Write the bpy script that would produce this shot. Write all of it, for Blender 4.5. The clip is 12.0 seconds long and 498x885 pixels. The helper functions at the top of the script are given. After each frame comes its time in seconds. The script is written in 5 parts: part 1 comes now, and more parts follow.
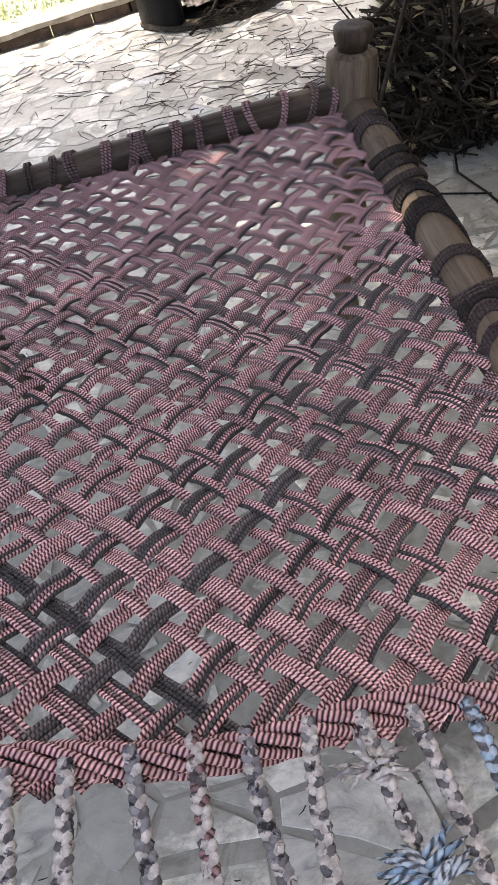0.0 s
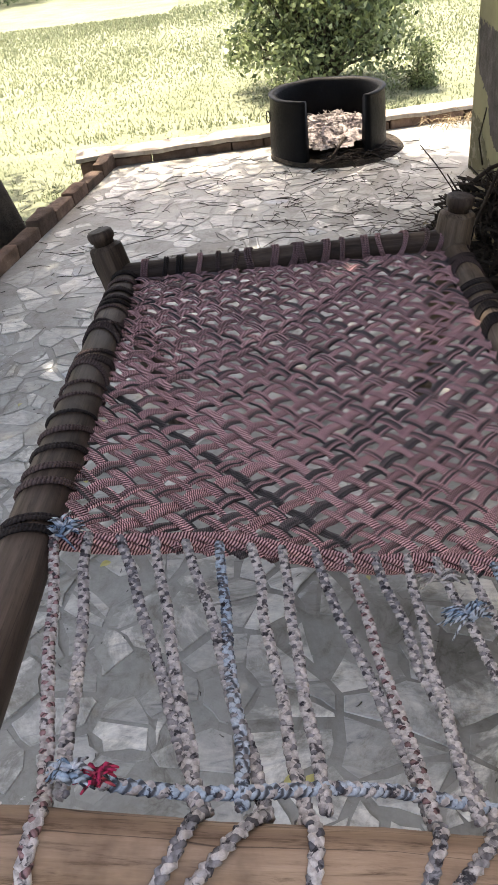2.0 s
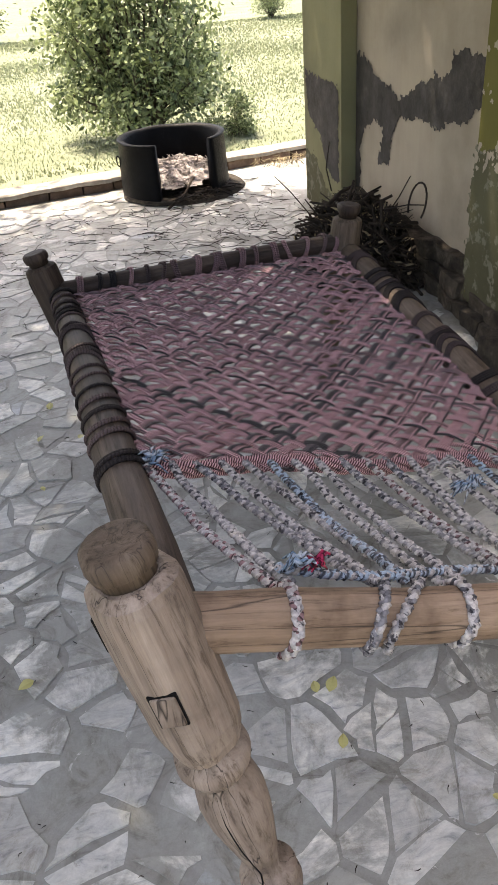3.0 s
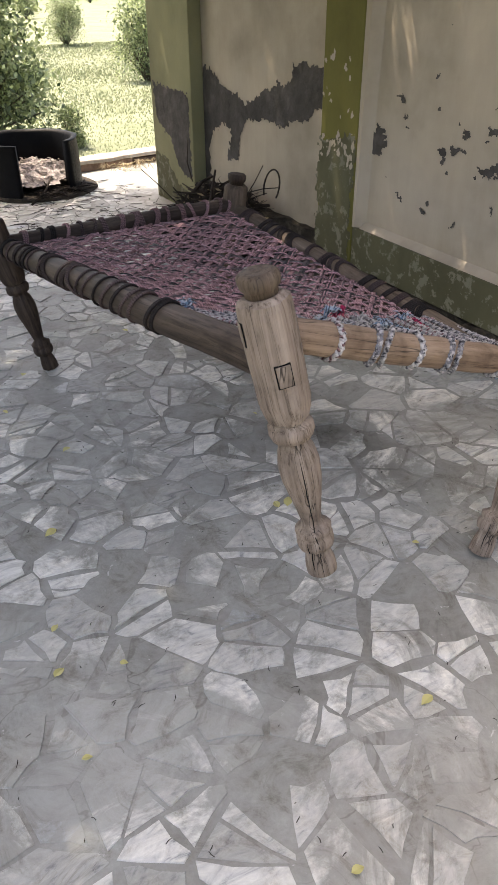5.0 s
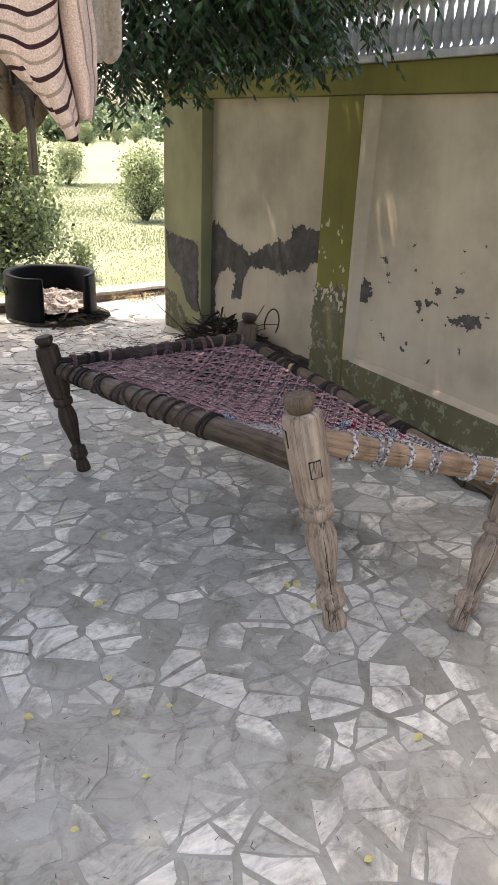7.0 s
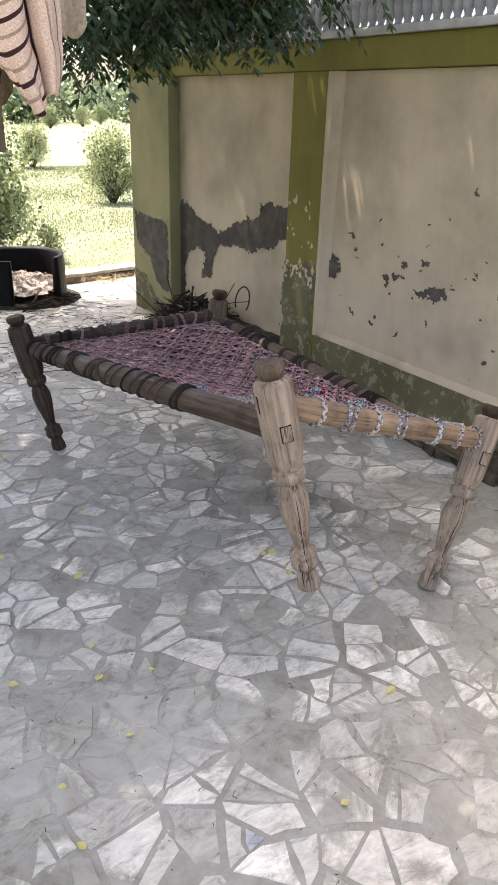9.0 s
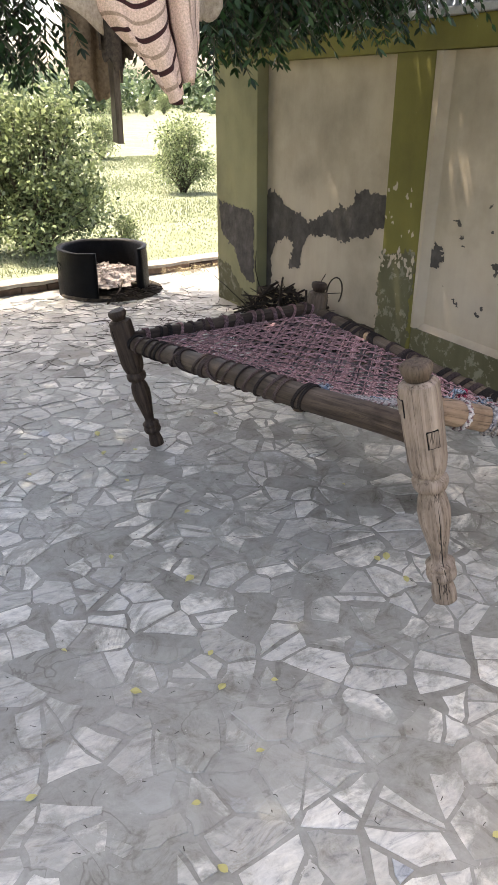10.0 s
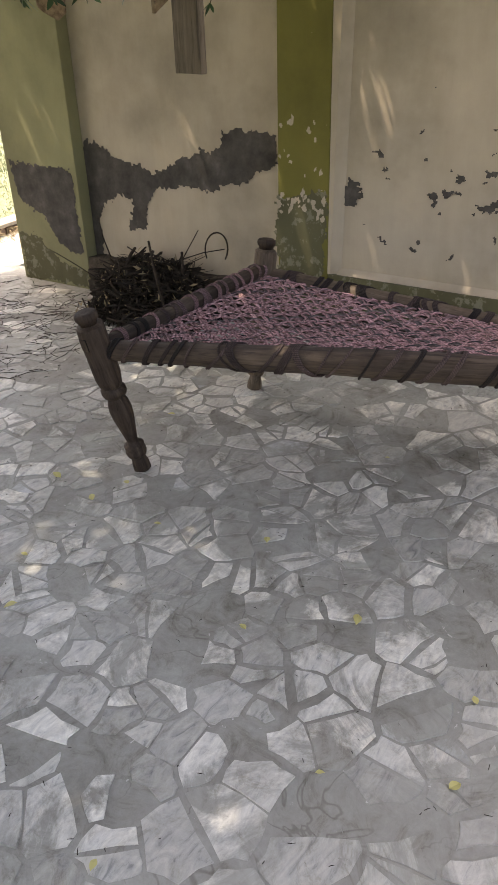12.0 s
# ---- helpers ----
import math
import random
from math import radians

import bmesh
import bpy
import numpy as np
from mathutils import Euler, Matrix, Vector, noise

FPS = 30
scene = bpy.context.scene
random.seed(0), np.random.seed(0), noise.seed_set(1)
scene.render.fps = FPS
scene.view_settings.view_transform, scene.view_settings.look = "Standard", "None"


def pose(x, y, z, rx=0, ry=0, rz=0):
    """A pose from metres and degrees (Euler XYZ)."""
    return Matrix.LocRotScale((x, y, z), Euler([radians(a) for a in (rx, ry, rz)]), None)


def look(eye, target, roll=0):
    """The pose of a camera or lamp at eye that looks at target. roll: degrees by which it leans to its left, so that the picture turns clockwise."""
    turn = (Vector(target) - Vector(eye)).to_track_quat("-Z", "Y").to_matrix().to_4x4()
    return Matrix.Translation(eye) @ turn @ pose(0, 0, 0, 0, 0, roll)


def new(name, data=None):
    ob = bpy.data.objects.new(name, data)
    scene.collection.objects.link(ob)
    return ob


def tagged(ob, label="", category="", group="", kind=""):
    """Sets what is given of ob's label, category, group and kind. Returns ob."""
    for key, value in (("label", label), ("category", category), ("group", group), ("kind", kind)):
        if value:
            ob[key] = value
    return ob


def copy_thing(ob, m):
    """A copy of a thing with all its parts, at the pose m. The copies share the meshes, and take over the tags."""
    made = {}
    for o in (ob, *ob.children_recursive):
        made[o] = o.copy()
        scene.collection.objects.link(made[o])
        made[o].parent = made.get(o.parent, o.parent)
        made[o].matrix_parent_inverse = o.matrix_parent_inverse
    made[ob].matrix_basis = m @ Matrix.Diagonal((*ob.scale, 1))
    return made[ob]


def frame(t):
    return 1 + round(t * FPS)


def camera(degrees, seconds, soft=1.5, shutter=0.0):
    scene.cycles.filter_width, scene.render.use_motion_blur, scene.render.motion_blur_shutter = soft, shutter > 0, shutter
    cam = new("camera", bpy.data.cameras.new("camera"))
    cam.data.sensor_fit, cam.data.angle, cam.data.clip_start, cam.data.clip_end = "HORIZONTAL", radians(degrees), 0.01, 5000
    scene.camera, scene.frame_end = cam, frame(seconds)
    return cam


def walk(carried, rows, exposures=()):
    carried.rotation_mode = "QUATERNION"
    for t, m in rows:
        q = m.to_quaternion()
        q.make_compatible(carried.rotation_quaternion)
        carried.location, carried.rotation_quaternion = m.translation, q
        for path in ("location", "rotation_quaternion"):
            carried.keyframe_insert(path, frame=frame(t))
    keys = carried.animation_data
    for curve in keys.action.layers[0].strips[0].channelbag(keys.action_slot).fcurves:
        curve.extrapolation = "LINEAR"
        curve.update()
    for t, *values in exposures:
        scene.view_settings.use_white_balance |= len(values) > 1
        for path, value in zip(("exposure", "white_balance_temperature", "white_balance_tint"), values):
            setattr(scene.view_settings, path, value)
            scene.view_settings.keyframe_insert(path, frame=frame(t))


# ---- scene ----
cam = camera(37.3, 12.0)
PATH = [
    (0, (0.472, 0.474, 1.135), (0.407, 1.896, -0.270), -15.9),
    (0.5, (0.406, 0.365, 1.153), (0.544, 1.896, -0.127), -9.3),
    (1, (0.365, 0.223, 1.261), (0.741, 1.800, 0.090), -4.6),
    (1.5, (0.292, 0.050, 1.363), (0.582, 1.639, 0.183), -2.6),
    (2, (0.279, -0.054, 1.370), (0.175, 1.556, 0.187), -6.9),
    (2.5, (0.148, -0.206, 1.373), (0.174, 1.453, 0.256), -6.2),
    (3, (-0.094, -0.313, 1.384), (0.262, 1.309, 0.270), -4.9),
    (3.2, (-0.133, -0.354, 1.400), (0.266, 1.280, 0.318), -4.5),
    (4.8, (-0.682, -0.780, 1.406), (0.069, 0.772, 0.392), -4.9),
    (5, (-0.717, -0.810, 1.358), (0.116, 0.659, 0.287), -0.4),
    (5.5, (-0.802, -0.976, 1.358), (-0.082, 0.574, 0.320), 6.2),
    (6, (-0.854, -1.086, 1.435), (-0.084, 0.550, 0.580), 7.6),
    (6.5, (-0.971, -1.101, 1.484), (-0.093, 0.484, 0.639), 2.3),
    (7, (-1.081, -1.119, 1.515), (-0.110, 0.443, 0.730), 2.2),
    (7.2, (-1.105, -1.130, 1.521), (-0.129, 0.433, 0.743), 2.0),
    (8.8, (-1.113, -1.183, 1.507), (-0.099, 0.344, 0.708), 0.9),
    (9, (-1.113, -1.180, 1.499), (-0.092, 0.330, 0.675), 1.7),
    (9.5, (-1.146, -1.141, 1.497), (-0.167, 0.375, 0.636), 1.4),
    (10, (-1.227, -0.991, 1.492), (-0.347, 0.589, 0.638), 0.1),
    (10.5, (-1.321, -0.590, 1.421), (-0.457, 0.976, 0.526), -1.8),
    (11, (-1.492, -0.263, 1.409), (-0.467, 1.199, 0.508), -0.5),
    (11.5, (-1.704, -0.015, 1.456), (-0.444, 1.228, 0.524), 0.5),
    (12, (-1.817, 0.271, 1.435), (-0.380, 1.261, 0.458), -1.9),
]
walk(cam, [(t, look(eye, target, roll)) for t, eye, target, roll in PATH],
     [(0, 2.6, 7700, 13), (1, 2.62, 7700, 13), (1.5, 2.35, 7700, 13), (2.5, 2.05, 7700, 13), (3.2, 2.05, 7700, 13), (5, 1.97, 7700, 13), (6, 1.87, 7700, 13), (6.5, 2.05, 7700, 13), (7.2, 2.1, 7700, 13), (8.8, 2.28, 7700, 13), (9.5, 2.27, 7700, 13), (10.5, 2.05, 7700, 13), (11, 1.98, 7700, 13), (11.5, 1.87, 7900, 14), (12, 2.07, 8400, 14)])

# ---- light ----
world = bpy.data.worlds.new("sky")
scene.world = world
world.use_nodes = True
wt = world.node_tree
sky = wt.nodes.new("ShaderNodeTexSky")
sky.sky_type = "NISHITA"
sky.sun_disc = False
SUN_DIR = Vector((-0.16, 0.34, 0.93)).normalized()
sky.sun_elevation = math.asin(SUN_DIR.z)
sky.sun_rotation = math.atan2(SUN_DIR.x, SUN_DIR.y)
sky.air_density = 0.8
sky.dust_density = 4.0
sky.ozone_density = 0.5
wt.nodes["Background"].inputs["Strength"].default_value = 0.15
wt.links.new(sky.outputs[0], wt.nodes["Background"].inputs["Color"])
sun_data = bpy.data.lights.new("sun", "SUN")
sun_data.energy, sun_data.angle, sun_data.color = 3.4, radians(0.53), (1.0, 0.96, 0.89)
sun_ob = new("sun", sun_data)
sun_ob.matrix_world = look(SUN_DIR * 30, (0, 0, 0))


# ---- materials ----
class Mat:
    """A small builder for node materials."""

    def __init__(self, name, rough=0.8, spec=0.2):
        self.m = bpy.data.materials.new(name)
        self.m.use_nodes = True
        self.t = self.m.node_tree
        self.b = self.t.nodes["Principled BSDF"]
        self.b.inputs["Roughness"].default_value = rough
        self.b.inputs["Specular IOR Level"].default_value = spec
        self.tc = self.n("ShaderNodeTexCoord")

    def n(self, kind, **props):
        node = self.t.nodes.new(kind)
        for k, v in props.items():
            if k == "operation":
                node.operation = v
            elif k == "data_type":
                node.data_type = v
            elif k == "blend_type":
                node.blend_type = v
            elif k == "attribute_name":
                node.attribute_name = v
            elif k == "feature":
                node.feature = v
            elif k == "bands_direction":
                node.bands_direction = v
        return node

    def link(self, a, b):
        self.t.links.new(a, b)

    def mapped(self, coord="Object", scale=(1, 1, 1), rot=(0, 0, 0)):
        mp = self.n("ShaderNodeMapping")
        mp.inputs["Scale"].default_value = scale
        mp.inputs["Rotation"].default_value = rot
        if coord == "World":
            self.link(self.n("ShaderNodeNewGeometry").outputs["Position"], mp.inputs["Vector"])
        else:
            self.link(self.tc.outputs[coord], mp.inputs["Vector"])
        return mp.outputs[0]

    def noise(self, vec, scale, detail=4.0, rough=0.55, distort=0.0):
        nd = self.n("ShaderNodeTexNoise")
        nd.inputs["Scale"].default_value = scale
        nd.inputs["Detail"].default_value = detail
        nd.inputs["Roughness"].default_value = rough
        nd.inputs["Distortion"].default_value = distort
        if vec is not None:
            self.link(vec, nd.inputs["Vector"])
        return nd.outputs["Fac"]

    def ramp(self, fac, stops, hard=False):
        r = self.n("ShaderNodeValToRGB")
        r.color_ramp.interpolation = "CONSTANT" if hard else "LINEAR"
        while len(r.color_ramp.elements) < len(stops):
            r.color_ramp.elements.new(0.5)
        for e, (p, c) in zip(r.color_ramp.elements, stops):
            e.position = p
            e.color = (*c, 1) if len(c) == 3 else c
        self.link(fac, r.inputs["Fac"])
        return r.outputs["Color"]

    def mix(self, fac, a, b, blend="MIX"):
        mx = self.n("ShaderNodeMix", data_type="RGBA", blend_type=blend)
        for sock, v in ((mx.inputs["Factor"], fac), (mx.inputs["A"], a), (mx.inputs["B"], b)):
            if isinstance(v, (int, float)):
                sock.default_value = v
            elif isinstance(v, tuple):
                sock.default_value = (*v, 1)
            else:
                self.link(v, sock)
        return mx.outputs["Result"]

    def math(self, op, a, b=0.0):
        nd = self.n("ShaderNodeMath", operation=op)
        for sock, v in zip(nd.inputs, (a, b)):
            if isinstance(v, (int, float)):
                sock.default_value = v
            else:
                self.link(v, sock)
        return nd.outputs[0]

    def color(self, c):
        self.link(c, self.b.inputs["Base Color"])

    def bump(self, height, strength=0.4, distance=0.01, prev=None):
        bp = self.n("ShaderNodeBump")
        bp.inputs["Strength"].default_value = strength
        bp.inputs["Distance"].default_value = distance
        self.link(height, bp.inputs["Height"])
        if prev is not None:
            self.link(prev, bp.inputs["Normal"])
        self.link(bp.outputs[0], self.b.inputs["Normal"])
        return bp.outputs[0]

    def rand(self):
        return self.n("ShaderNodeObjectInfo").outputs["Random"]

    def island(self):
        return self.n("ShaderNodeNewGeometry").outputs["Random Per Island"]


CEMENT_STOPS = [(0.30, (0.185, 0.18, 0.158)), (0.45, (0.28, 0.28, 0.255)), (0.58, (0.345, 0.352, 0.325)), (0.74, (0.46, 0.466, 0.432))]


def stone_mat(name, island=False):
    """Pale broken slabs, here and there smeared over with cement."""
    m = Mat(name, 0.55, 0.45)
    v = m.mapped("World")
    r = m.island() if island else m.rand()
    base = m.ramp(r, [(0.0, (0.37, 0.37, 0.345)), (0.2, (0.47, 0.47, 0.44)), (0.45, (0.61, 0.61, 0.575)), (0.7, (0.75, 0.745, 0.695)), (0.9, (0.82, 0.80, 0.735)), (1.0, (0.43, 0.465, 0.50))])
    off = m.n("ShaderNodeCombineXYZ")
    m.link(m.math("MULTIPLY", r, 43.0), off.inputs[0])
    m.link(m.math("MULTIPLY", r, 17.0), off.inputs[2])
    add = m.n("ShaderNodeVectorMath", operation="ADD")
    m.link(m.mapped("World", scale=(3, 8, 3), rot=(0, 0, 0.6)), add.inputs[0])
    m.link(off.outputs[0], add.inputs[1])
    veins = m.ramp(m.noise(add.outputs[0], 4, 8, 0.65, 1.4), [(0.30, (0.42, 0.44, 0.47)), (0.42, (0.82, 0.83, 0.84)), (0.56, (1.0, 1.0, 0.99)), (0.74, (1.22, 1.21, 1.18))])
    c = m.mix(1.0, base, veins, "MULTIPLY")
    smear = m.ramp(m.math("ADD", m.noise(v, 3.0, 9, 0.7, 0.8), m.math("MULTIPLY", m.math("SUBTRACT", r, 0.5), 0.16)), [(0.475, (0, 0, 0)), (0.565, (1, 1, 1))])
    pos2 = m.noise(v, 1.7, 7, 0.6, 0.4)
    c = m.mix(m.math("MULTIPLY", smear, 0.92), c, m.ramp(pos2, CEMENT_STOPS))
    dirt = m.ramp(m.noise(v, 0.9, 5, 0.6), [(0.5, (0, 0, 0)), (0.75, (1, 1, 1))])
    c = m.mix(m.math("MULTIPLY", dirt, 0.6), c, (0.25, 0.225, 0.195))
    grime = m.ramp(m.noise(v, 7.5, 9, 0.78, 1.2), [(0.34, (0.58, 0.55, 0.50)), (0.47, (0.93, 0.92, 0.90)), (0.62, (1.06, 1.06, 1.06))])
    c = m.mix(1.0, c, grime, "MULTIPLY")
    pits = m.ramp(m.noise(v, 26, 6, 0.75, 0.6), [(0.27, (0.45, 0.43, 0.40)), (0.36, (1, 1, 1))])
    c = m.mix(1.0, c, pits, "MULTIPLY")
    m.color(c)
    m.bump(m.noise(v, 60, 5, 0.7), 0.35, 0.005)
    return m.m


def cement_mat():
    m = Mat("cement", 0.62, 0.45)
    v = m.mapped("World")
    c = m.ramp(m.noise(v, 1.7, 7, 0.6, 0.4), CEMENT_STOPS)
    fine = m.ramp(m.noise(v, 45, 6, 0.7), [(0.3, (0.86, 0.86, 0.86)), (0.7, (1.08, 1.08, 1.08))])
    c = m.mix(1.0, c, fine, "MULTIPLY")
    brown = m.ramp(m.noise(v, 0.9, 5, 0.6), [(0.5, (0, 0, 0)), (0.75, (1, 1, 1))])
    c = m.mix(m.math("MULTIPLY", brown, 0.6), c, (0.25, 0.225, 0.195))
    grime = m.ramp(m.noise(v, 7.5, 9, 0.78, 1.2), [(0.34, (0.58, 0.55, 0.50)), (0.47, (0.93, 0.92, 0.90)), (0.62, (1.06, 1.06, 1.06))])
    c = m.mix(1.0, c, grime, "MULTIPLY")
    hair = m.ramp(m.noise(v, 5.5, 3, 0.5, 1.0), [(0.488, (1, 1, 1)), (0.497, (0.66, 0.64, 0.62)), (0.503, (0.66, 0.64, 0.62)), (0.512, (1, 1, 1))])
    c = m.mix(m.ramp(m.noise(v, 2.2, 3, 0.5), [(0.45, (0, 0, 0)), (0.6, (0.9, 0.9, 0.9))]), c, m.mix(1.0, c, hair, "MULTIPLY"))
    chips = m.ramp(m.noise(v, 19, 5, 0.7, 0.8), [(0.66, (0, 0, 0)), (0.69, (1, 1, 1))])
    m.color(m.mix(m.math("MULTIPLY", chips, 0.75), c, (0.58, 0.57, 0.54)))
    m.bump(m.noise(v, 55, 6, 0.7), 0.4, 0.006)
    return m.m


def wood_mat(name, tones, axis=2, rough=0.62, cracks=0.6):
    m = Mat(name, rough)
    sc = [28, 28, 28]
    sc[axis] = 1.6
    v = m.mapped(scale=tuple(sc))
    grain = m.noise(v, 1.0, 8, 0.7, 0.6)
    c = m.ramp(grain, [(0.25, tones[0]), (0.5, tones[1]), (0.75, tones[2])])
    blotch = m.ramp(m.noise(m.mapped(), 9, 5, 0.6), [(0.30, (0.5, 0.47, 0.45)), (0.46, (0.92, 0.91, 0.9)), (0.7, (1.12, 1.1, 1.08))])
    c = m.mix(1.0, c, blotch, "MULTIPLY")
    sc3 = [95, 95, 95]
    sc3[axis] = 7
    fleck = m.ramp(m.noise(m.mapped(scale=tuple(sc3)), 1.0, 6, 0.75, 0.4), [(0.34, (0.42, 0.39, 0.36)), (0.47, (0.95, 0.94, 0.93)), (0.66, (1.14, 1.14, 1.14))])
    c = m.mix(1.0, c, fleck, "MULTIPLY")
    sc2 = [14, 14, 14]
    sc2[axis] = 0.5
    crack = m.ramp(m.noise(m.mapped(scale=tuple(sc2)), 1.7, 3, 0.5, 0.3), [(0.492, (1, 1, 1)), (0.5, (0, 0, 0)), (0.508, (1, 1, 1))])
    dark = m.mix(m.math("MULTIPLY", m.math("SUBTRACT", 1.0, crack), cracks), c, (0.02, 0.015, 0.012))
    m.color(dark)
    m.bump(grain, 0.35, 0.004)
    return m.m


def rope_mat(name, stops, twist=1000.0, rough=0.9, use_random=True, groove_shade=0.84, plies=False):
    """Twisted cord: stripes run slantwise over the cord's own u (along) and v (round)."""
    m = Mat(name, rough)
    uv = m.tc.outputs["UV"]
    sep = m.n("ShaderNodeSeparateXYZ")
    m.link(uv, sep.inputs[0])
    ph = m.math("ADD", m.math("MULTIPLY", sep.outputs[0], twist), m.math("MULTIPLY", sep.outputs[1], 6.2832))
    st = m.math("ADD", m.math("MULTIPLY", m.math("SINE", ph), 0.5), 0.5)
    along = m.n("ShaderNodeCombineXYZ")
    m.link(sep.outputs[0], along.inputs[0])
    rnd = m.rand() if use_random else m.island()
    m.link(m.math("MULTIPLY", rnd, 37.0), along.inputs[1])
    patch = m.noise(along.outputs[0], 3.2, 3, 0.5)
    tone = m.math("ADD", m.math("MULTIPLY", rnd, 0.5), m.math("MULTIPLY", patch, 0.5))
    base = m.ramp(tone, stops)
    if twist < 500:
        spot = m.ramp(m.noise(m.mapped(), 75, 4, 0.6, 0.5), [(0.38, (0.16, 0.16, 0.18)), (0.44, (1, 1, 1))])
        base = m.mix(1.0, base, spot, "MULTIPLY")
    fuzz = m.ramp(m.noise(m.mapped(), 190, 4, 0.7), [(0.3, (0.7, 0.7, 0.7)), (0.7, (1.3, 1.3, 1.3))])
    c = m.mix(1.0, base, fuzz, "MULTIPLY")
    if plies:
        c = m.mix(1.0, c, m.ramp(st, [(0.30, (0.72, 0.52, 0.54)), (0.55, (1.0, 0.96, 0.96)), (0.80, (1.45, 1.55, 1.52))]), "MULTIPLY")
    # near-black between the strands paints the grooves' shade into the colour
    c = m.mix(m.ramp(st, [(0.04, (groove_shade, groove_shade, groove_shade)), (0.42, (0, 0, 0))]), c, (0.018, 0.013, 0.013))
    m.color(c)
    m.bump(st, 0.8, 0.002)
    return m.m


def paint_mat(name, paint, under, wear=0.6, streak=0.5):
    """Old wall paint with worn-through flakes and rain streaks."""
    m = Mat(name, 0.8)
    v = m.mapped()
    tone = m.ramp(m.noise(v, 1.6, 6, 0.6), [(0.28, tuple(c * 0.62 for c in paint)), (0.52, paint), (0.78, tuple(min(1, c * 1.22) for c in paint))])
    st = m.ramp(m.noise(m.mapped(scale=(3, 3, 0.5)), 1.1, 7, 0.7, 0.5), [(0.35, (0.80, 0.785, 0.75)), (0.65, (1, 1, 1))])
    c = m.mix(streak, tone, m.mix(1.0, tone, st, "MULTIPLY"))
    flake = m.ramp(m.noise(v, 15, 8, 0.75), [(wear, (0, 0, 0)), (wear + 0.012, (1, 1, 1))])
    c = m.mix(m.math("MULTIPLY", flake, 0.85), c, under)
    m.color(c)
    m.bump(m.noise(v, 38, 6, 0.65), 0.3, 0.004)
    return m.m


def rough_mat(name, stops, scale=14, rough=0.9, bump=0.6, dist=0.01, rnd=0):
    m = Mat(name, rough)
    v = m.mapped()
    c = m.ramp(m.noise(v, scale, 8, 0.65), stops)
    if rnd:
        r = m.island() if rnd == 2 else m.rand()
        c = m.mix(1.0, c, m.ramp(r, [(0, (0.6, 0.6, 0.6)), (1, (1.35, 1.3, 1.25))]), "MULTIPLY")
    m.color(c)
    m.bump(m.noise(v, scale * 4, 6, 0.7), bump, dist)
    return m.m


def leaf_mat(name, dark, light, trans=0.35):
    m = Mat(name, 0.4, 0.45)
    c = m.ramp(m.island(), [(0.0, dark), (0.6, light), (1.0, tuple(min(1, x * 1.5) for x in light))])
    m.color(c)
    tr = m.n("ShaderNodeBsdfTranslucent")
    m.link(c, tr.inputs["Color"])
    mx = m.n("ShaderNodeMixShader")
    mx.inputs[0].default_value = trans
    out = m.t.nodes["Material Output"]
    m.link(m.b.outputs[0], mx.inputs[1])
    m.link(tr.outputs[0], mx.inputs[2])
    m.link(mx.outputs[0], out.inputs["Surface"])
    return m.m


STONE = stone_mat("paving_stone")
STONE_FAR = stone_mat("paving_stone_far", True)
CEMENT = cement_mat()
WOOD_PALE = wood_mat("weathered_pale_wood", ((0.10, 0.076, 0.06), (0.26, 0.207, 0.166), (0.39, 0.325, 0.27)), cracks=0.95)
WOOD_DARK = wood_mat("dark_stained_wood", ((0.02, 0.014, 0.011), (0.048, 0.034, 0.026), (0.11, 0.083, 0.064)), cracks=0.5)
WOOD_MID = wood_mat("grey_brown_wood", ((0.055, 0.041, 0.03), (0.12, 0.09, 0.066), (0.20, 0.158, 0.118)))
WOOD_SIDE = wood_mat("brown_side_pole", ((0.026, 0.019, 0.015), (0.064, 0.047, 0.037), (0.14, 0.106, 0.083)), cracks=0.8)
WOOD_RAIL = wood_mat("honey_pole_wood", ((0.13, 0.085, 0.06), (0.255, 0.18, 0.125), (0.39, 0.295, 0.22)), cracks=0.8)
PINK = rope_mat("pink_mauve_cord", [(0.20, (0.15, 0.11, 0.112)), (0.36, (0.33, 0.20, 0.208)), (0.56, (0.52, 0.30, 0.315)), (0.8, (0.66, 0.41, 0.42))], groove_shade=0.92, plies=True, twist=1400.0)
CHARCOAL = rope_mat("charcoal_cord", [(0.25, (0.05, 0.048, 0.05)), (0.5, (0.115, 0.105, 0.107)), (0.75, (0.22, 0.18, 0.183))], groove_shade=0.8, twist=1400.0)
LOOP = rope_mat("dark_old_cord", [(0.2, (0.014, 0.013, 0.012)), (0.45, (0.034, 0.026, 0.024)), (0.75, (0.10, 0.07, 0.066))], groove_shade=0.6)
LOOP_PINK = rope_mat("faded_pink_cord", [(0.2, (0.10, 0.072, 0.072)), (0.45, (0.22, 0.135, 0.14)), (0.75, (0.36, 0.215, 0.222))])
BRAID = rope_mat("braided_rag_rope", [(0.15, (0.13, 0.14, 0.165)), (0.32, (0.26, 0.25, 0.255)), (0.5, (0.42, 0.395, 0.385)), (0.8, (0.55, 0.52, 0.50))], twist=420.0, use_random=False, groove_shade=0.3)
BRAID_DARK = rope_mat("black_rag_strand", [(0.2, (0.014, 0.014, 0.016)), (0.48, (0.05, 0.05, 0.06)), (0.58, (0.30, 0.29, 0.30)), (0.8, (0.42, 0.40, 0.40))], twist=420.0, use_random=False, groove_shade=0.4)
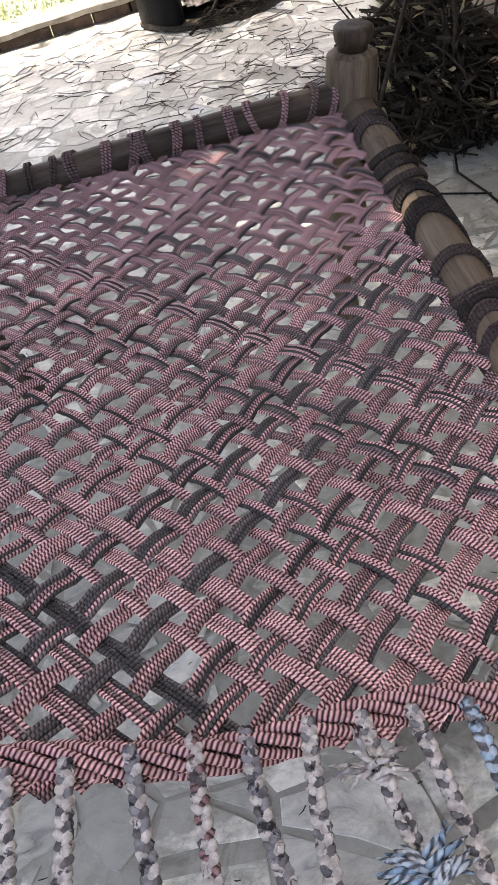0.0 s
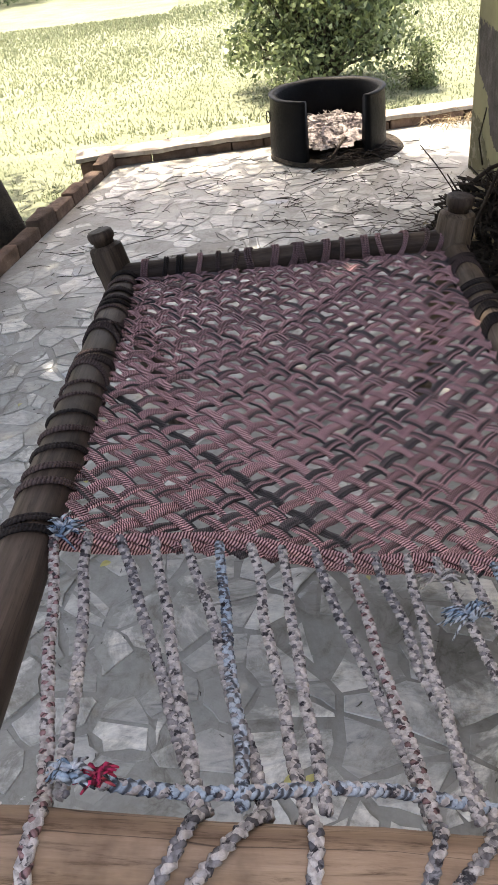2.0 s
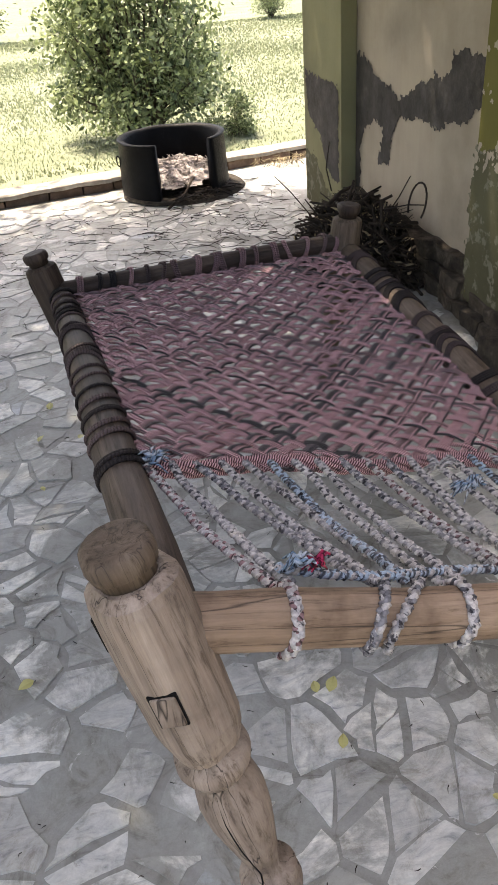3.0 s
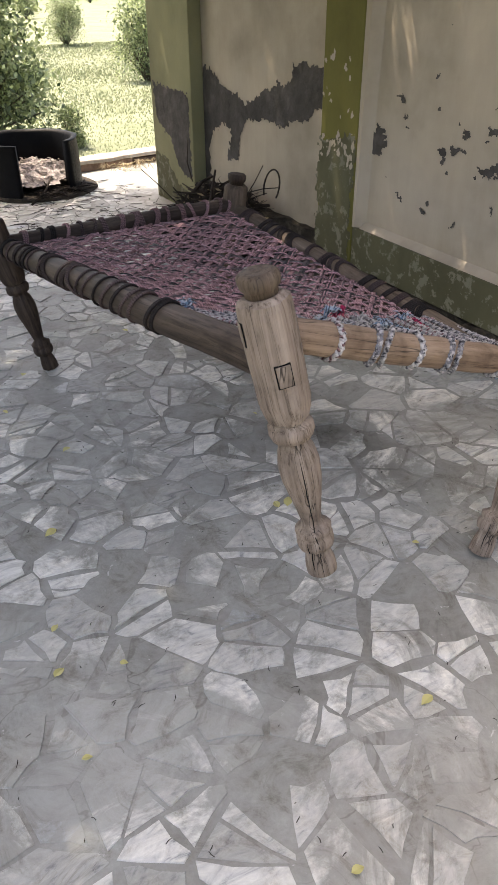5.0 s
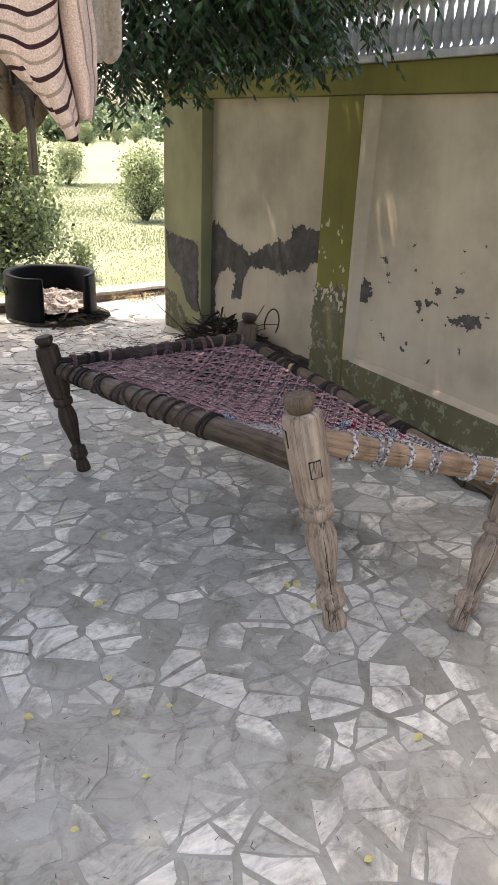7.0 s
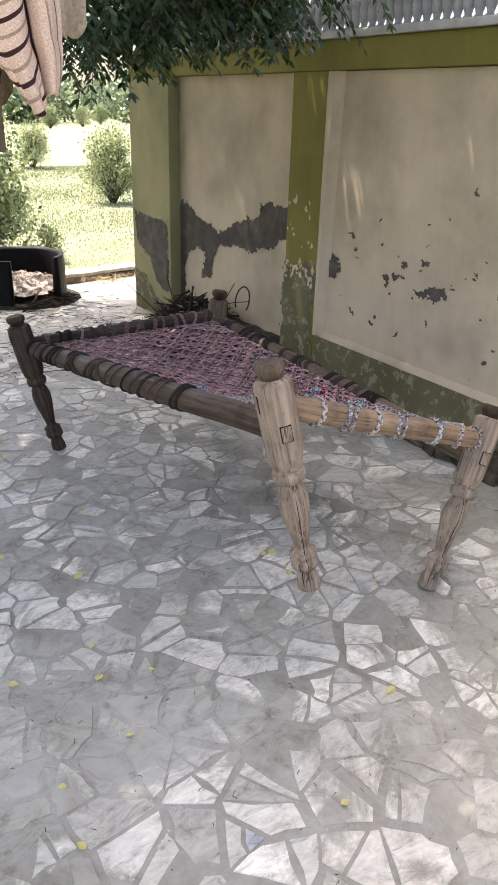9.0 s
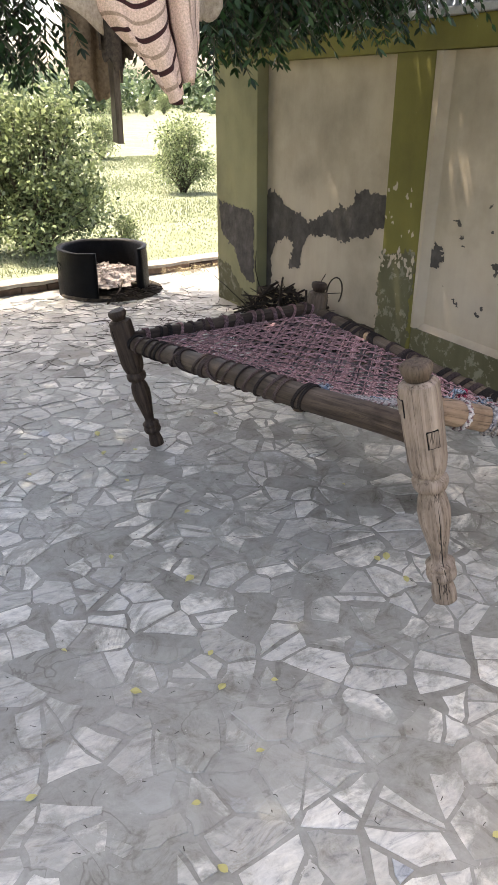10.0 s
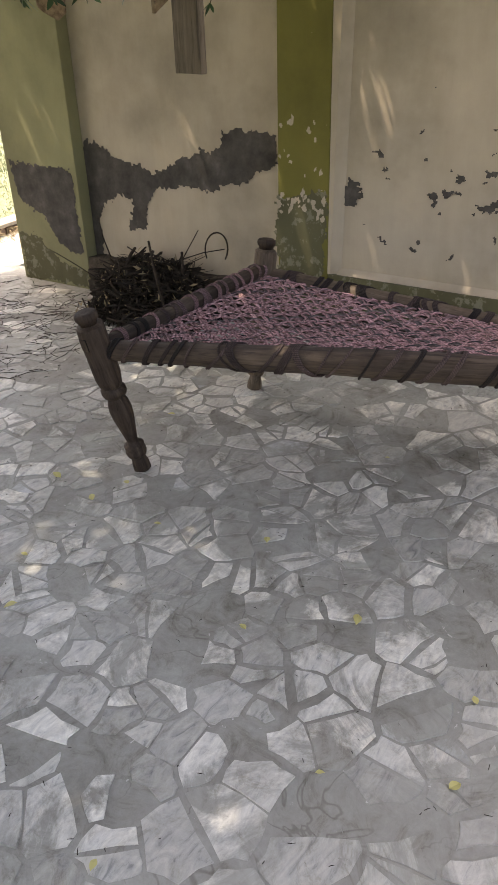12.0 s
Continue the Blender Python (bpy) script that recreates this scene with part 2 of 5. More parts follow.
BLUE_RAG = rope_mat("blue_rag", [(0.2, (0.10, 0.19, 0.31)), (0.45, (0.27, 0.36, 0.45)), (0.7, (0.46, 0.49, 0.53))], twist=420.0, use_random=False)
RED_RAG = rope_mat("red_rag", [(0.2, (0.35, 0.02, 0.08)), (0.6, (0.55, 0.05, 0.12)), (0.9, (0.6, 0.2, 0.2))], twist=420.0, use_random=False)
CREAM = paint_mat("cream_wall_paint", (0.415, 0.352, 0.272), (0.27, 0.255, 0.235), 0.72)
OLIVE_PALE = paint_mat("faded_olive_paint", (0.225, 0.213, 0.118), (0.40, 0.37, 0.29), 0.72)
OLIVE = paint_mat("olive_green_paint", (0.152, 0.138, 0.036), (0.52, 0.47, 0.33), 0.69)
OLIVE_LOW = paint_mat("mossy_worn_paint", (0.105, 0.10, 0.055), (0.19, 0.178, 0.13), 0.55, 0.8)
BARE = rough_mat("bare_grey_plaster", [(0.3, (0.042, 0.037, 0.033)), (0.55, (0.078, 0.07, 0.063)), (0.8, (0.14, 0.127, 0.113))], 9, 0.9, 0.7, 0.008)
FOOTING = rough_mat("dark_rough_masonry", [(0.3, (0.022, 0.018, 0.014)), (0.55, (0.07, 0.058, 0.045)), (0.8, (0.19, 0.165, 0.135))], 15, 0.9, 0.9, 0.02, 1)
WHITEWASH = rough_mat("grey_white_balusters", [(0.3, (0.22, 0.22, 0.225)), (0.6, (0.36, 0.36, 0.36)), (0.8, (0.48, 0.48, 0.47))], 12, 0.8, 0.4, 0.006)
SOOT = rough_mat("sooty_black_metal", [(0.3, (0.002, 0.002, 0.0025)), (0.62, (0.0045, 0.0045, 0.005)), (0.85, (0.02, 0.02, 0.022))], 10, 0.8, 0.5, 0.006)
ASH = rough_mat("pale_wood_ash", [(0.3, (0.17, 0.145, 0.14)), (0.5, (0.42, 0.38, 0.375)), (0.75, (0.68, 0.64, 0.635))], 30, 0.95, 1.0, 0.02, 2)
SOOT.node_tree.nodes["Principled BSDF"].inputs["Specular IOR Level"].default_value = 0.1
SOOT.node_tree.nodes["Principled BSDF"].inputs["Roughness"].default_value = 0.5
KERB = rough_mat("sunbleached_kerb", [(0.3, (0.20, 0.175, 0.145)), (0.55, (0.36, 0.325, 0.28)), (0.8, (0.50, 0.46, 0.41))], 8, 0.9, 0.7, 0.012, 1)
KERB_BRICK = rough_mat("kerb_brick", [(0.3, (0.08, 0.055, 0.04)), (0.55, (0.17, 0.115, 0.085)), (0.8, (0.30, 0.235, 0.18))], 10, 0.9, 0.8, 0.012, 1)
TWIG = rough_mat("dry_dark_twig", [(0.3, (0.013, 0.010, 0.008)), (0.6, (0.036, 0.028, 0.022)), (0.8, (0.11, 0.088, 0.068))], 22, 0.85, 0.5, 0.004, 2)
STRAW = rough_mat("dry_straw", [(0.3, (0.20, 0.16, 0.10)), (0.7, (0.42, 0.35, 0.23))], 22, 0.9, 0.4, 0.004, 2)
BARK = rough_mat("tree_bark", [(0.3, (0.05, 0.04, 0.032)), (0.6, (0.11, 0.09, 0.07)), (0.8, (0.18, 0.15, 0.12))], 9, 0.95, 1.0, 0.03)
SOIL = rough_mat("grassy_soil", [(0.3, (0.13, 0.15, 0.09)), (0.5, (0.175, 0.195, 0.125)), (0.75, (0.23, 0.245, 0.165))], 1.4, 1.0, 0.8, 0.05)
GRASS = leaf_mat("grass_blade", (0.155, 0.18, 0.105), (0.19, 0.215, 0.13), 0.45)
LEAF_NEEM = leaf_mat("neem_leaf", (0.006, 0.018, 0.007), (0.022, 0.055, 0.016), 0.2)
LEAF_BUSH = leaf_mat("citrus_leaf", (0.032, 0.058, 0.024), (0.26, 0.31, 0.16), 0.3)
# lifted, slightly bluish greens: distance haze is mixed into the leaf colour
LEAF_FAR_HAZED = leaf_mat("far_foliage_hazed", (0.055, 0.092, 0.052), (0.12, 0.165, 0.09), 0.25)
LEAF_FALLEN = leaf_mat("fallen_yellow_leaf", (0.36, 0.34, 0.10), (0.52, 0.48, 0.19), 0.2)


def cloth_mat():
    m = Mat("striped_sackcloth", 0.95)
    uv = m.tc.outputs["UV"]
    sep = m.n("ShaderNodeSeparateXYZ")
    m.link(uv, sep.inputs[0])
    slope = m.math("SUBTRACT", m.math("MULTIPLY", sep.outputs[1], 10.0), m.math("MULTIPLY", sep.outputs[0], -2.2))
    band = m.math("FRACT", slope)
    pale, dark, tan = (0.64, 0.465, 0.375), (0.045, 0.018, 0.018), (0.34, 0.24, 0.18)
    left = m.ramp(band, [(0.0, pale), (0.30, pale), (0.32, tan), (0.42, tan), (0.44, pale), (0.78, pale), (0.80, dark), (0.94, dark), (0.96, pale)])
    right = m.ramp(sep.outputs[0], [(0.60, dark), (0.67, dark), (0.68, pale), (0.78, pale), (0.785, tan), (0.80, tan), (0.805, pale), (0.90, pale), (0.905, dark), (0.92, tan), (0.93, pale)])
    c = m.mix(m.ramp(sep.outputs[0], [(0.595, (0, 0, 0)), (0.605, (1, 1, 1))]), left, right)
    weave = m.noise(m.mapped(), 240, 3, 0.6)
    c = m.mix(1.0, c, m.ramp(weave, [(0.3, (0.65, 0.65, 0.65)), (0.7, (1.15, 1.15, 1.15))]), "MULTIPLY")
    m.color(c)
    m.bump(weave, 0.5, 0.003)
    return m.m


CLOTH = cloth_mat()
SACK_DARK = rough_mat("dark_sacking", [(0.3, (0.03, 0.024, 0.02)), (0.7, (0.10, 0.08, 0.065))], 80, 0.95, 0.6, 0.004)
KNIT = rough_mat("beige_knit", [(0.3, (0.30, 0.24, 0.185)), (0.55, (0.46, 0.38, 0.30)), (0.75, (0.55, 0.47, 0.38))], 110, 0.95, 0.9, 0.005)
WOOD_POST = wood_mat("grey_weathered_plank", ((0.06, 0.046, 0.035), (0.10, 0.08, 0.06), (0.15, 0.12, 0.092)))
SACK = rough_mat("brown_sacking", [(0.3, (0.12, 0.085, 0.055)), (0.7, (0.27, 0.20, 0.135))], 80, 0.95, 0.6, 0.004)


# ---- mesh helpers ----
def part(name, bm, material, parent=None, label="", smooth=True):
    me = bpy.data.meshes.new(name)
    bm.to_mesh(me)
    bm.free()
    me.materials.append(material)
    if smooth:
        me.polygons.foreach_set("use_smooth", [True] * len(me.polygons))
    ob = new(name, me)
    if parent is not None:
        ob.parent = parent
    if label:
        ob["label"] = label
    return ob


def piece(name, me, parent, m=None):
    ob = new(name, me)
    if m is not None:
        ob.matrix_world = m
    if parent is not None:
        ob.parent = parent
    return ob


def mesh_of(name, verts, faces, material, smooth=False):
    me = bpy.data.meshes.new(name)
    me.from_pydata(verts, [], faces)
    me.materials.append(material)
    if smooth:
        me.polygons.foreach_set("use_smooth", [True] * len(me.polygons))
    me.update()
    return me


def empty(name, label, category, group="", kind=""):
    return tagged(new(name), label, category, group, kind)


def box(bm, lo, hi, jitter=0.0, cuts=0, bevel=0.0):
    g = bmesh.ops.create_cube(bm, size=1.0)
    vs = g["verts"]
    lo, hi = Vector(lo), Vector(hi)
    for v in vs:
        v.co = Vector(((lo.x + hi.x) / 2 + v.co.x * (hi.x - lo.x), (lo.y + hi.y) / 2 + v.co.y * (hi.y - lo.y), (lo.z + hi.z) / 2 + v.co.z * (hi.z - lo.z)))
    es = list({e for v in vs for e in v.link_edges})
    if bevel:
        bmesh.ops.bevel(bm, geom=es, offset=bevel, segments=2, affect="EDGES", profile=0.6)
    if cuts:
        bmesh.ops.subdivide_edges(bm, edges=bm.edges[:], cuts=cuts, use_grid_fill=True)
    if jitter:
        for v in bm.verts:
            v.co += Vector(noise.noise_vector(v.co * 9.0)) * jitter
    return bm


def frames_along(pts):
    """Tangent, side and up for each point of a line, with as little twist as can be."""
    out = []
    n = len(pts)
    side = None
    for i in range(n):
        t = (pts[min(i + 1, n - 1)] - pts[max(i - 1, 0)])
        if t.length < 1e-9:
            t = Vector((0, 0, 1))
        t.normalize()
        if side is None:
            ref = Vector((0, 0, 1)) if abs(t.z) < 0.9 else Vector((1, 0, 0))
            side = t.cross(ref).normalized()
        else:
            side = (side - t * side.dot(t))
            side = side.normalized() if side.length > 1e-6 else t.orthogonal().normalized()
        out.append((t, side, t.cross(side)))
    return out


def tube(verts, faces, uvs, pts, radii, sides=6, caps=True):
    """Appends a tube along pts to the lists. uvs has one (along, round) per face corner."""
    if not isinstance(radii, (list, tuple)):
        radii = [radii] * len(pts)
    base = len(verts)
    fr = frames_along(pts)
    s, dist = 0.0, []
    for i, p in enumerate(pts):
        if i:
            s += (p - pts[i - 1]).length
        dist.append(s)
        for k in range(sides):
            a = 2 * math.pi * k / sides
            verts.append(p + (fr[i][1] * math.cos(a) + fr[i][2] * math.sin(a)) * radii[i])
    for i in range(len(pts) - 1):
        for k in range(sides):
            k2 = (k + 1) % sides
            faces.append((base + i * sides + k, base + i * sides + k2, base + (i + 1) * sides + k2, base + (i + 1) * sides + k))
            uvs.extend(((dist[i], k / sides), (dist[i], (k + 1) / sides), (dist[i + 1], (k + 1) / sides), (dist[i + 1], k / sides)))
    if caps:
        a = tuple(base + k for k in reversed(range(sides)))
        e = base + (len(pts) - 1) * sides
        b = tuple(e + k for k in range(sides))
        faces.extend((a, b))
        uvs.extend([(0.0, 0.0)] * (2 * sides))


def tubes_object(name, lines, material, parent=None, label="", sides=6, caps=True):
    """One object from a list of (points, radii)."""
    verts, faces, uvs = [], [], []
    for pts, radii in lines:
        tube(verts, faces, uvs, pts, radii, sides, caps)
    me = mesh_of(name, verts, faces, material, True)
    layer = me.uv_layers.new(name="UVMap")
    layer.data.foreach_set("uv", np.array(uvs, dtype=np.float32).ravel())
    ob = new(name, me)
    if parent is not None:
        ob.parent = parent
    if label:
        ob["label"] = label
    return ob


def lathe(profile, sides=20, wobble=0.0, seed=0):
    """Verts and faces of a turned shape about z from (z, radius) pairs."""
    verts, faces = [], []
    for z, r in profile:
        for k in range(sides):
            a = 2 * math.pi * k / sides
            rr = r * (1 + wobble * noise.noise(Vector((math.cos(a) * 1.3 + seed, math.sin(a) * 1.3, z * 14))))
            verts.append(Vector((rr * math.cos(a), rr * math.sin(a), z)))
    n = len(profile)
    for i in range(n - 1):
        for k in range(sides):
            k2 = (k + 1) % sides
            faces.append((i * sides + k, i * sides + k2, (i + 1) * sides + k2, (i + 1) * sides + k))
    faces.append(tuple(reversed(range(sides))))
    faces.append(tuple((n - 1) * sides + k for k in range(sides)))
    return verts, faces


def leaf_cloud(name, spots, size, material, parent=None, label="", aspect=0.42, seed=1, droop=0.3, spread=0.25):
    """Many small pointed leaves round the given spots."""
    rng = np.random.default_rng(seed)
    c = np.array(spots, dtype=float)
    n = len(c)
    d = rng.normal(size=(n, 3))
    d[:, 2] -= droop
    d /= np.linalg.norm(d, axis=1, keepdims=True)
    u = rng.normal(size=(n, 3))
    w = np.cross(d, u)
    w /= np.linalg.norm(w, axis=1, keepdims=True)
    up = np.cross(w, d)
    L = size * (1 + spread * rng.normal(size=(n, 1)))
    v = np.empty((n, 4, 3))
    v[:, 0] = c
    v[:, 1] = c + d * L * 0.45 + w * L * aspect * 0.5 + up * L * 0.06
    v[:, 2] = c + d * L
    v[:, 3] = c + d * L * 0.45 - w * L * aspect * 0.5 + up * L * 0.06
    me = bpy.data.meshes.new(name)
    me.vertices.add(4 * n)
    me.vertices.foreach_set("co", v.ravel())
    me.loops.add(4 * n)
    me.loops.foreach_set("vertex_index", np.arange(4 * n))
    me.polygons.add(n)
    me.polygons.foreach_set("loop_start", np.arange(0, 4 * n, 4))
    me.update()
    me.materials.append(material)
    ob = new(name, me)
    if parent is not None:
        ob.parent = parent
    if label:
        ob["label"] = label
    return ob


# ---- ground and field ----
def ground_height(x, y):
    d = math.hypot(x, y)
    return -0.16 - 0.10 * min(1.0, max(0.0, (d - 6) / 12)) + (0.05 * noise.noise(Vector((x * 0.25, y * 0.25, 0))) if d > 6.5 else 0.0)


def build_ground():
    bm = bmesh.new()
    ring = [0.0, 2, 4, 5, 6, 7, 8, 9, 10, 12, 14, 17, 20, 25, 30, 40, 60, 100, 200, 500, 1500, 3500]
    prev = None
    for r in ring:
        if r == 0:
            cur = [bm.verts.new((0, 0, -0.2))]
        else:
            cur = [bm.verts.new((r * math.cos(2 * math.pi * k / 72), r * math.sin(2 * math.pi * k / 72), ground_height(r * math.cos(2 * math.pi * k / 72), r * math.sin(2 * math.pi * k / 72)))) for k in range(72)]
        if prev is not None:
            for k in range(72):
                k2 = (k + 1) % 72
                if len(prev) == 1:
                    bm.faces.new((prev[0], cur[k], cur[k2]))
                else:
                    bm.faces.new((prev[k], cur[k], cur[k2], prev[k2]))
        prev = cur
    ob = part("ground", bm, SOIL)
    tagged(ob, "sunlit grassy field reaching to the horizon", "ground", kind="structure")


build_ground()


# kerb line: from the patio's far corner towards the wall's far side
KA, KB = Vector((-0.72, 5.08, 0)), Vector((3.6, 5.60, 0))
KDIR = (KB - KA).normalized()
KNORM = Vector((-KDIR.y, KDIR.x, 0))
SA, SB = KA.copy(), Vector((-1.08, 3.2, 0))
SDIR = (SB - SA).normalized()


def kerb_y(x):
    return KA.y + (x - KA.x) * KDIR.y / KDIR.x


def grass_blades():
    rng = np.random.default_rng(5)
    spots = []
    while len(spots) < 150000:
        r = rng.random()
        x, y = rng.uniform(-6, 13), 5 + 17 * r ** 1.7
        if x < -1.3:
            y = rng.uniform(2.5, 16)
        if y < kerb_y(x) + 0.28 and x > -0.95:
            continue
        if x < -0.9 and x > -1.25 and y < 5:
            continue
        spots.append((x, y))
    n = len(spots)
    c = np.array([(x, y, ground_height(x, y) - 0.01) for x, y in spots])
    h = rng.uniform(0.014, 0.042, (n, 1)) * (1 + 0.25 * (c[:, 1:2] > 9))
    a = rng.uniform(0, 2 * math.pi, n)
    side = np.stack([np.cos(a), np.sin(a), np.zeros(n)], 1) * (0.0042 + 0.0008 * np.maximum(0, c[:, 1:2] - 5)) * 1.5
    lean = rng.normal(0, 0.35, (n, 3)) * h
    lean[:, 2] = 0
    v = np.empty((n, 3, 3))
    v[:, 0], v[:, 1] = c - side, c + side
    v[:, 2] = c + lean + np.concatenate([np.zeros((n, 2)), h], 1)
    me = bpy.data.meshes.new("grass")
    me.vertices.add(3 * n)
    me.vertices.foreach_set("co", v.ravel())
    me.loops.add(3 * n)
    me.loops.foreach_set("vertex_index", np.arange(3 * n))
    me.polygons.add(n)
    me.polygons.foreach_set("loop_start", np.arange(0, 3 * n, 3))
    me.update()
    me.materials.append(GRASS)
    tagged(new("grass", me), "bright sunlit pasture grass beyond the kerb", "grass", kind="stuff")


grass_blades()


# ---- patio ----
def build_floor():
    bm = bmesh.new()
    corners = [(-6, -6), (1.62, -6), (1.62, 4.6), (3.6, 4.9), (KB.x, KB.y), (KA.x, KA.y), (SB.x, SB.y), (-6, 2.2)]
    top = [bm.verts.new((x, y, 0)) for x, y in corners]
    low = [bm.verts.new((x, y, -0.3)) for x, y in corners]
    bm.faces.new(top)
    for i in range(len(top)):
        j = (i + 1) % len(top)
        bm.faces.new((top[j], top[i], low[i], low[j]))
    ob = part("floor", bm, CEMENT, smooth=False)
    return tagged(ob, "grey cement patio set with broken stone paving", "floor", kind="structure")


floor = build_floor()


# ---- boundary wall ----
WX, REC, WEND, WTOP = 1.45, 1.54, 4.33, 1.815
BEAM, MID0, MID1, END0 = 1.682, 2.008, 2.295, 3.71
P2 = 1.49


def build_wall():
    wall = empty("wall_east", "cream and olive boundary wall with peeling paint", "wall", kind="structure")

    def slab(name, mat, lo, hi, label="", cuts=0, jitter=0.0, bevel=0.006):
        bm = bmesh.new()
        box(bm, lo, hi, jitter, cuts, bevel)
        return part(name, bm, mat, wall, label, smooth=False)

    slab("back_panel", CREAM, (REC, -5.0, 0.0), (REC + 0.16, WEND - 0.02, WTOP - 0.02), "faded cream plaster panel", bevel=0)
    slab("end_pilaster", OLIVE_PALE, (WX, END0, 0.0), (REC - 0.002, WEND, BEAM - 0.002), "faded olive painted pilaster")
    slab("middle_pilaster", OLIVE, (WX, MID0, 0.10), (REC - 0.002, MID1, BEAM - 0.002), "olive painted pilaster")
    slab("top_beam", OLIVE, (WX, -5.0, BEAM), (REC + 0.17, WEND, WTOP), "olive painted top beam")
    slab("panel_sill", OLIVE_LOW, (WX + 0.004, -5.0, 0.15), (REC - 0.002, MID0 - 0.002, 0.34), "mossy green plinth band")
    slab("front_panel", CREAM, (P2, -5.0, 0.345), (REC - 0.003, MID0 - 0.04, BEAM - 0.003), "faded cream plaster panel", bevel=0)
    slab("coping", WHITEWASH, (WX - 0.03, -5.0, WTOP + 0.002), (REC + 0.19, WEND + 0.02, WTOP + 0.035), "pale grey coping")
    # splayed edge of the second panel, wider towards the top
    bm = bmesh.new()
    q = [(WX + 0.001, MID0 - 0.002), (WX + 0.001, MID0 - 0.018), (P2 + 0.004, MID0 - 0.065), (P2 + 0.004, MID0 - 0.002)]
    lo = [bm.verts.new((x, y, 0.342)) for x, y in q]
    hi = [bm.verts.new((x, y - (0.03 if i in (1, 2) else 0), BEAM - 0.002)) for i, (x, y) in enumerate(q)]
    bm.faces.new(lo), bm.faces.new(list(reversed(hi)))
    for i in range(4):
        j = (i + 1) % 4
        bm.faces.new((lo[i], hi[i], hi[j], lo[j]))
    bmesh.ops.recalc_face_normals(bm, faces=bm.faces[:])
    part("splayed_edge", bm, CREAM, wall, smooth=False)
    bm = bmesh.new()
    q = [(WX + 0.008, 0.342), (WX + 0.016, 0.347), (P2 + 0.004, 0.375), (P2 + 0.004, 0.342)]
    a = [bm.verts.new((x, -5.0, z)) for x, z in q]
    b = [bm.verts.new((x, MID0 - 0.05, z)) for x, z in q]
    bm.faces.new(a), bm.faces.new(list(reversed(b)))
    for i in range(4):
        j = (i + 1) % 4
        bm.faces.new((a[i], b[i], b[j], a[j]))
    bmesh.ops.recalc_face_normals(bm, faces=bm.faces[:])
    part("splayed_sill", bm, CREAM, wall, smooth=False)

    def patch(x, outline, mat, label, proud=0.003, seed=0, rough=0.026, cell=0.006):
        """Scar in the paint with a ragged edge."""
        outline = [(MID0 + (y - 2.04) * 0.979, z * 0.95 - 0.01) for y, z in outline]
        n = len(outline)

        def inside(y, z):
            d = noise.noise_vector(Vector((y * 14 + seed, z * 14, 0.3))) * rough + noise.noise_vector(Vector((y * 48 + seed, z * 48, 0.7))) * rough * 0.7
            y, z = y + d.x, z + d.y
            hit = False
            for i in range(n):
                y0, z0 = outline[i]
                y1, z1 = outline[(i + 1) % n]
                if (z0 > z) != (z1 > z) and y < (y1 - y0) * (z - z0) / (z1 - z0) + y0:
                    hit = not hit
            return hit

        ya, yb = min(p[0] for p in outline) - 0.02, max(p[0] for p in outline) + 0.02
        za, zb = min(p[1] for p in outline) - 0.02, max(p[1] for p in outline) + 0.02
        ny, nz = int((yb - ya) / cell) + 1, int((zb - za) / cell) + 1
        verts, faces, ids = [], [], {}

        def vert(i, j):
            if (i, j) not in ids:
                ids[i, j] = len(verts)
                y, z = ya + i * cell, za + j * cell
                d = noise.noise_vector(Vector((y * 90, z * 90, seed))) * cell * 0.6
                verts.append((x - proud - 0.0015 * noise.noise(Vector((y * 25, z * 25, seed))), y + d.x, z + d.y))
            return ids[i, j]

        for i in range(ny):
            for j in range(nz):
                if inside(ya + (i + 0.5) * cell, za + (j + 0.5) * cell):
                    faces.append((vert(i, j), vert(i, j + 1), vert(i + 1, j + 1), vert(i + 1, j)))
        if faces:
            ob = piece("bare_patch", mesh_of("bare_patch", verts, faces, mat), wall)
            if label:
                ob["label"] = label

    # bare scar; its strip down the corner also paints in the recess's shade
    patch(REC, [(3.80, 0.90), (3.70, 0.95), (3.57, 0.90), (3.46, 0.85), (3.30, 0.80), (3.14, 0.80), (3.01, 0.88), (2.88, 0.94), (2.75, 0.96), (2.73, 1.04), (2.48, 1.05), (2.385, 1.04),
                (2.385, 0.90), (2.58, 0.79), (2.74, 0.755), (2.86, 0.71), (2.96, 0.73), (3.15, 0.705), (3.24, 0.68), (3.30, 0.57), (3.33, 0.45), (3.46, 0.43), (3.45, 0.52), (3.41, 0.61), (3.50, 0.645), (3.64, 0.58), (3.71, 0.50), (3.72, 0.14), (3.80, 0.14)], BARE, "bare grey plaster scar")
    patch(WX, [(2.055, 0.80), (2.2, 0.76), (2.345, 0.75), (2.345, 0.12), (2.055, 0.12)], OLIVE_LOW, "mossy worn paint", seed=9, rough=0.03)
    chips = random.Random(23)
    for k in range(44):
        y, z = chips.uniform(2.06, 2.33), chips.choice((chips.gauss(0.76, 0.05), chips.gauss(0.72, 0.04), chips.uniform(0.62, 1.15)))
        r = chips.uniform(0.004, 0.017)
        patch(WX, [(y + r * chips.uniform(0.5, 1.2) * math.cos(a), z + r * chips.uniform(0.6, 1.9) * math.sin(a)) for a in (0, 1.05, 2.1, 3.14, 4.2, 5.2)], CREAM, "", proud=0.0045, seed=k * 1.7, rough=0.012, cell=0.004)
    patch(WX, [(4.39, 0.34), (4.2, 0.33), (4.07, 0.20), (3.8, 0.12), (3.8, 0.02), (4.39, 0.02)], OLIVE_LOW, "mossy worn paint", seed=14, rough=0.03)
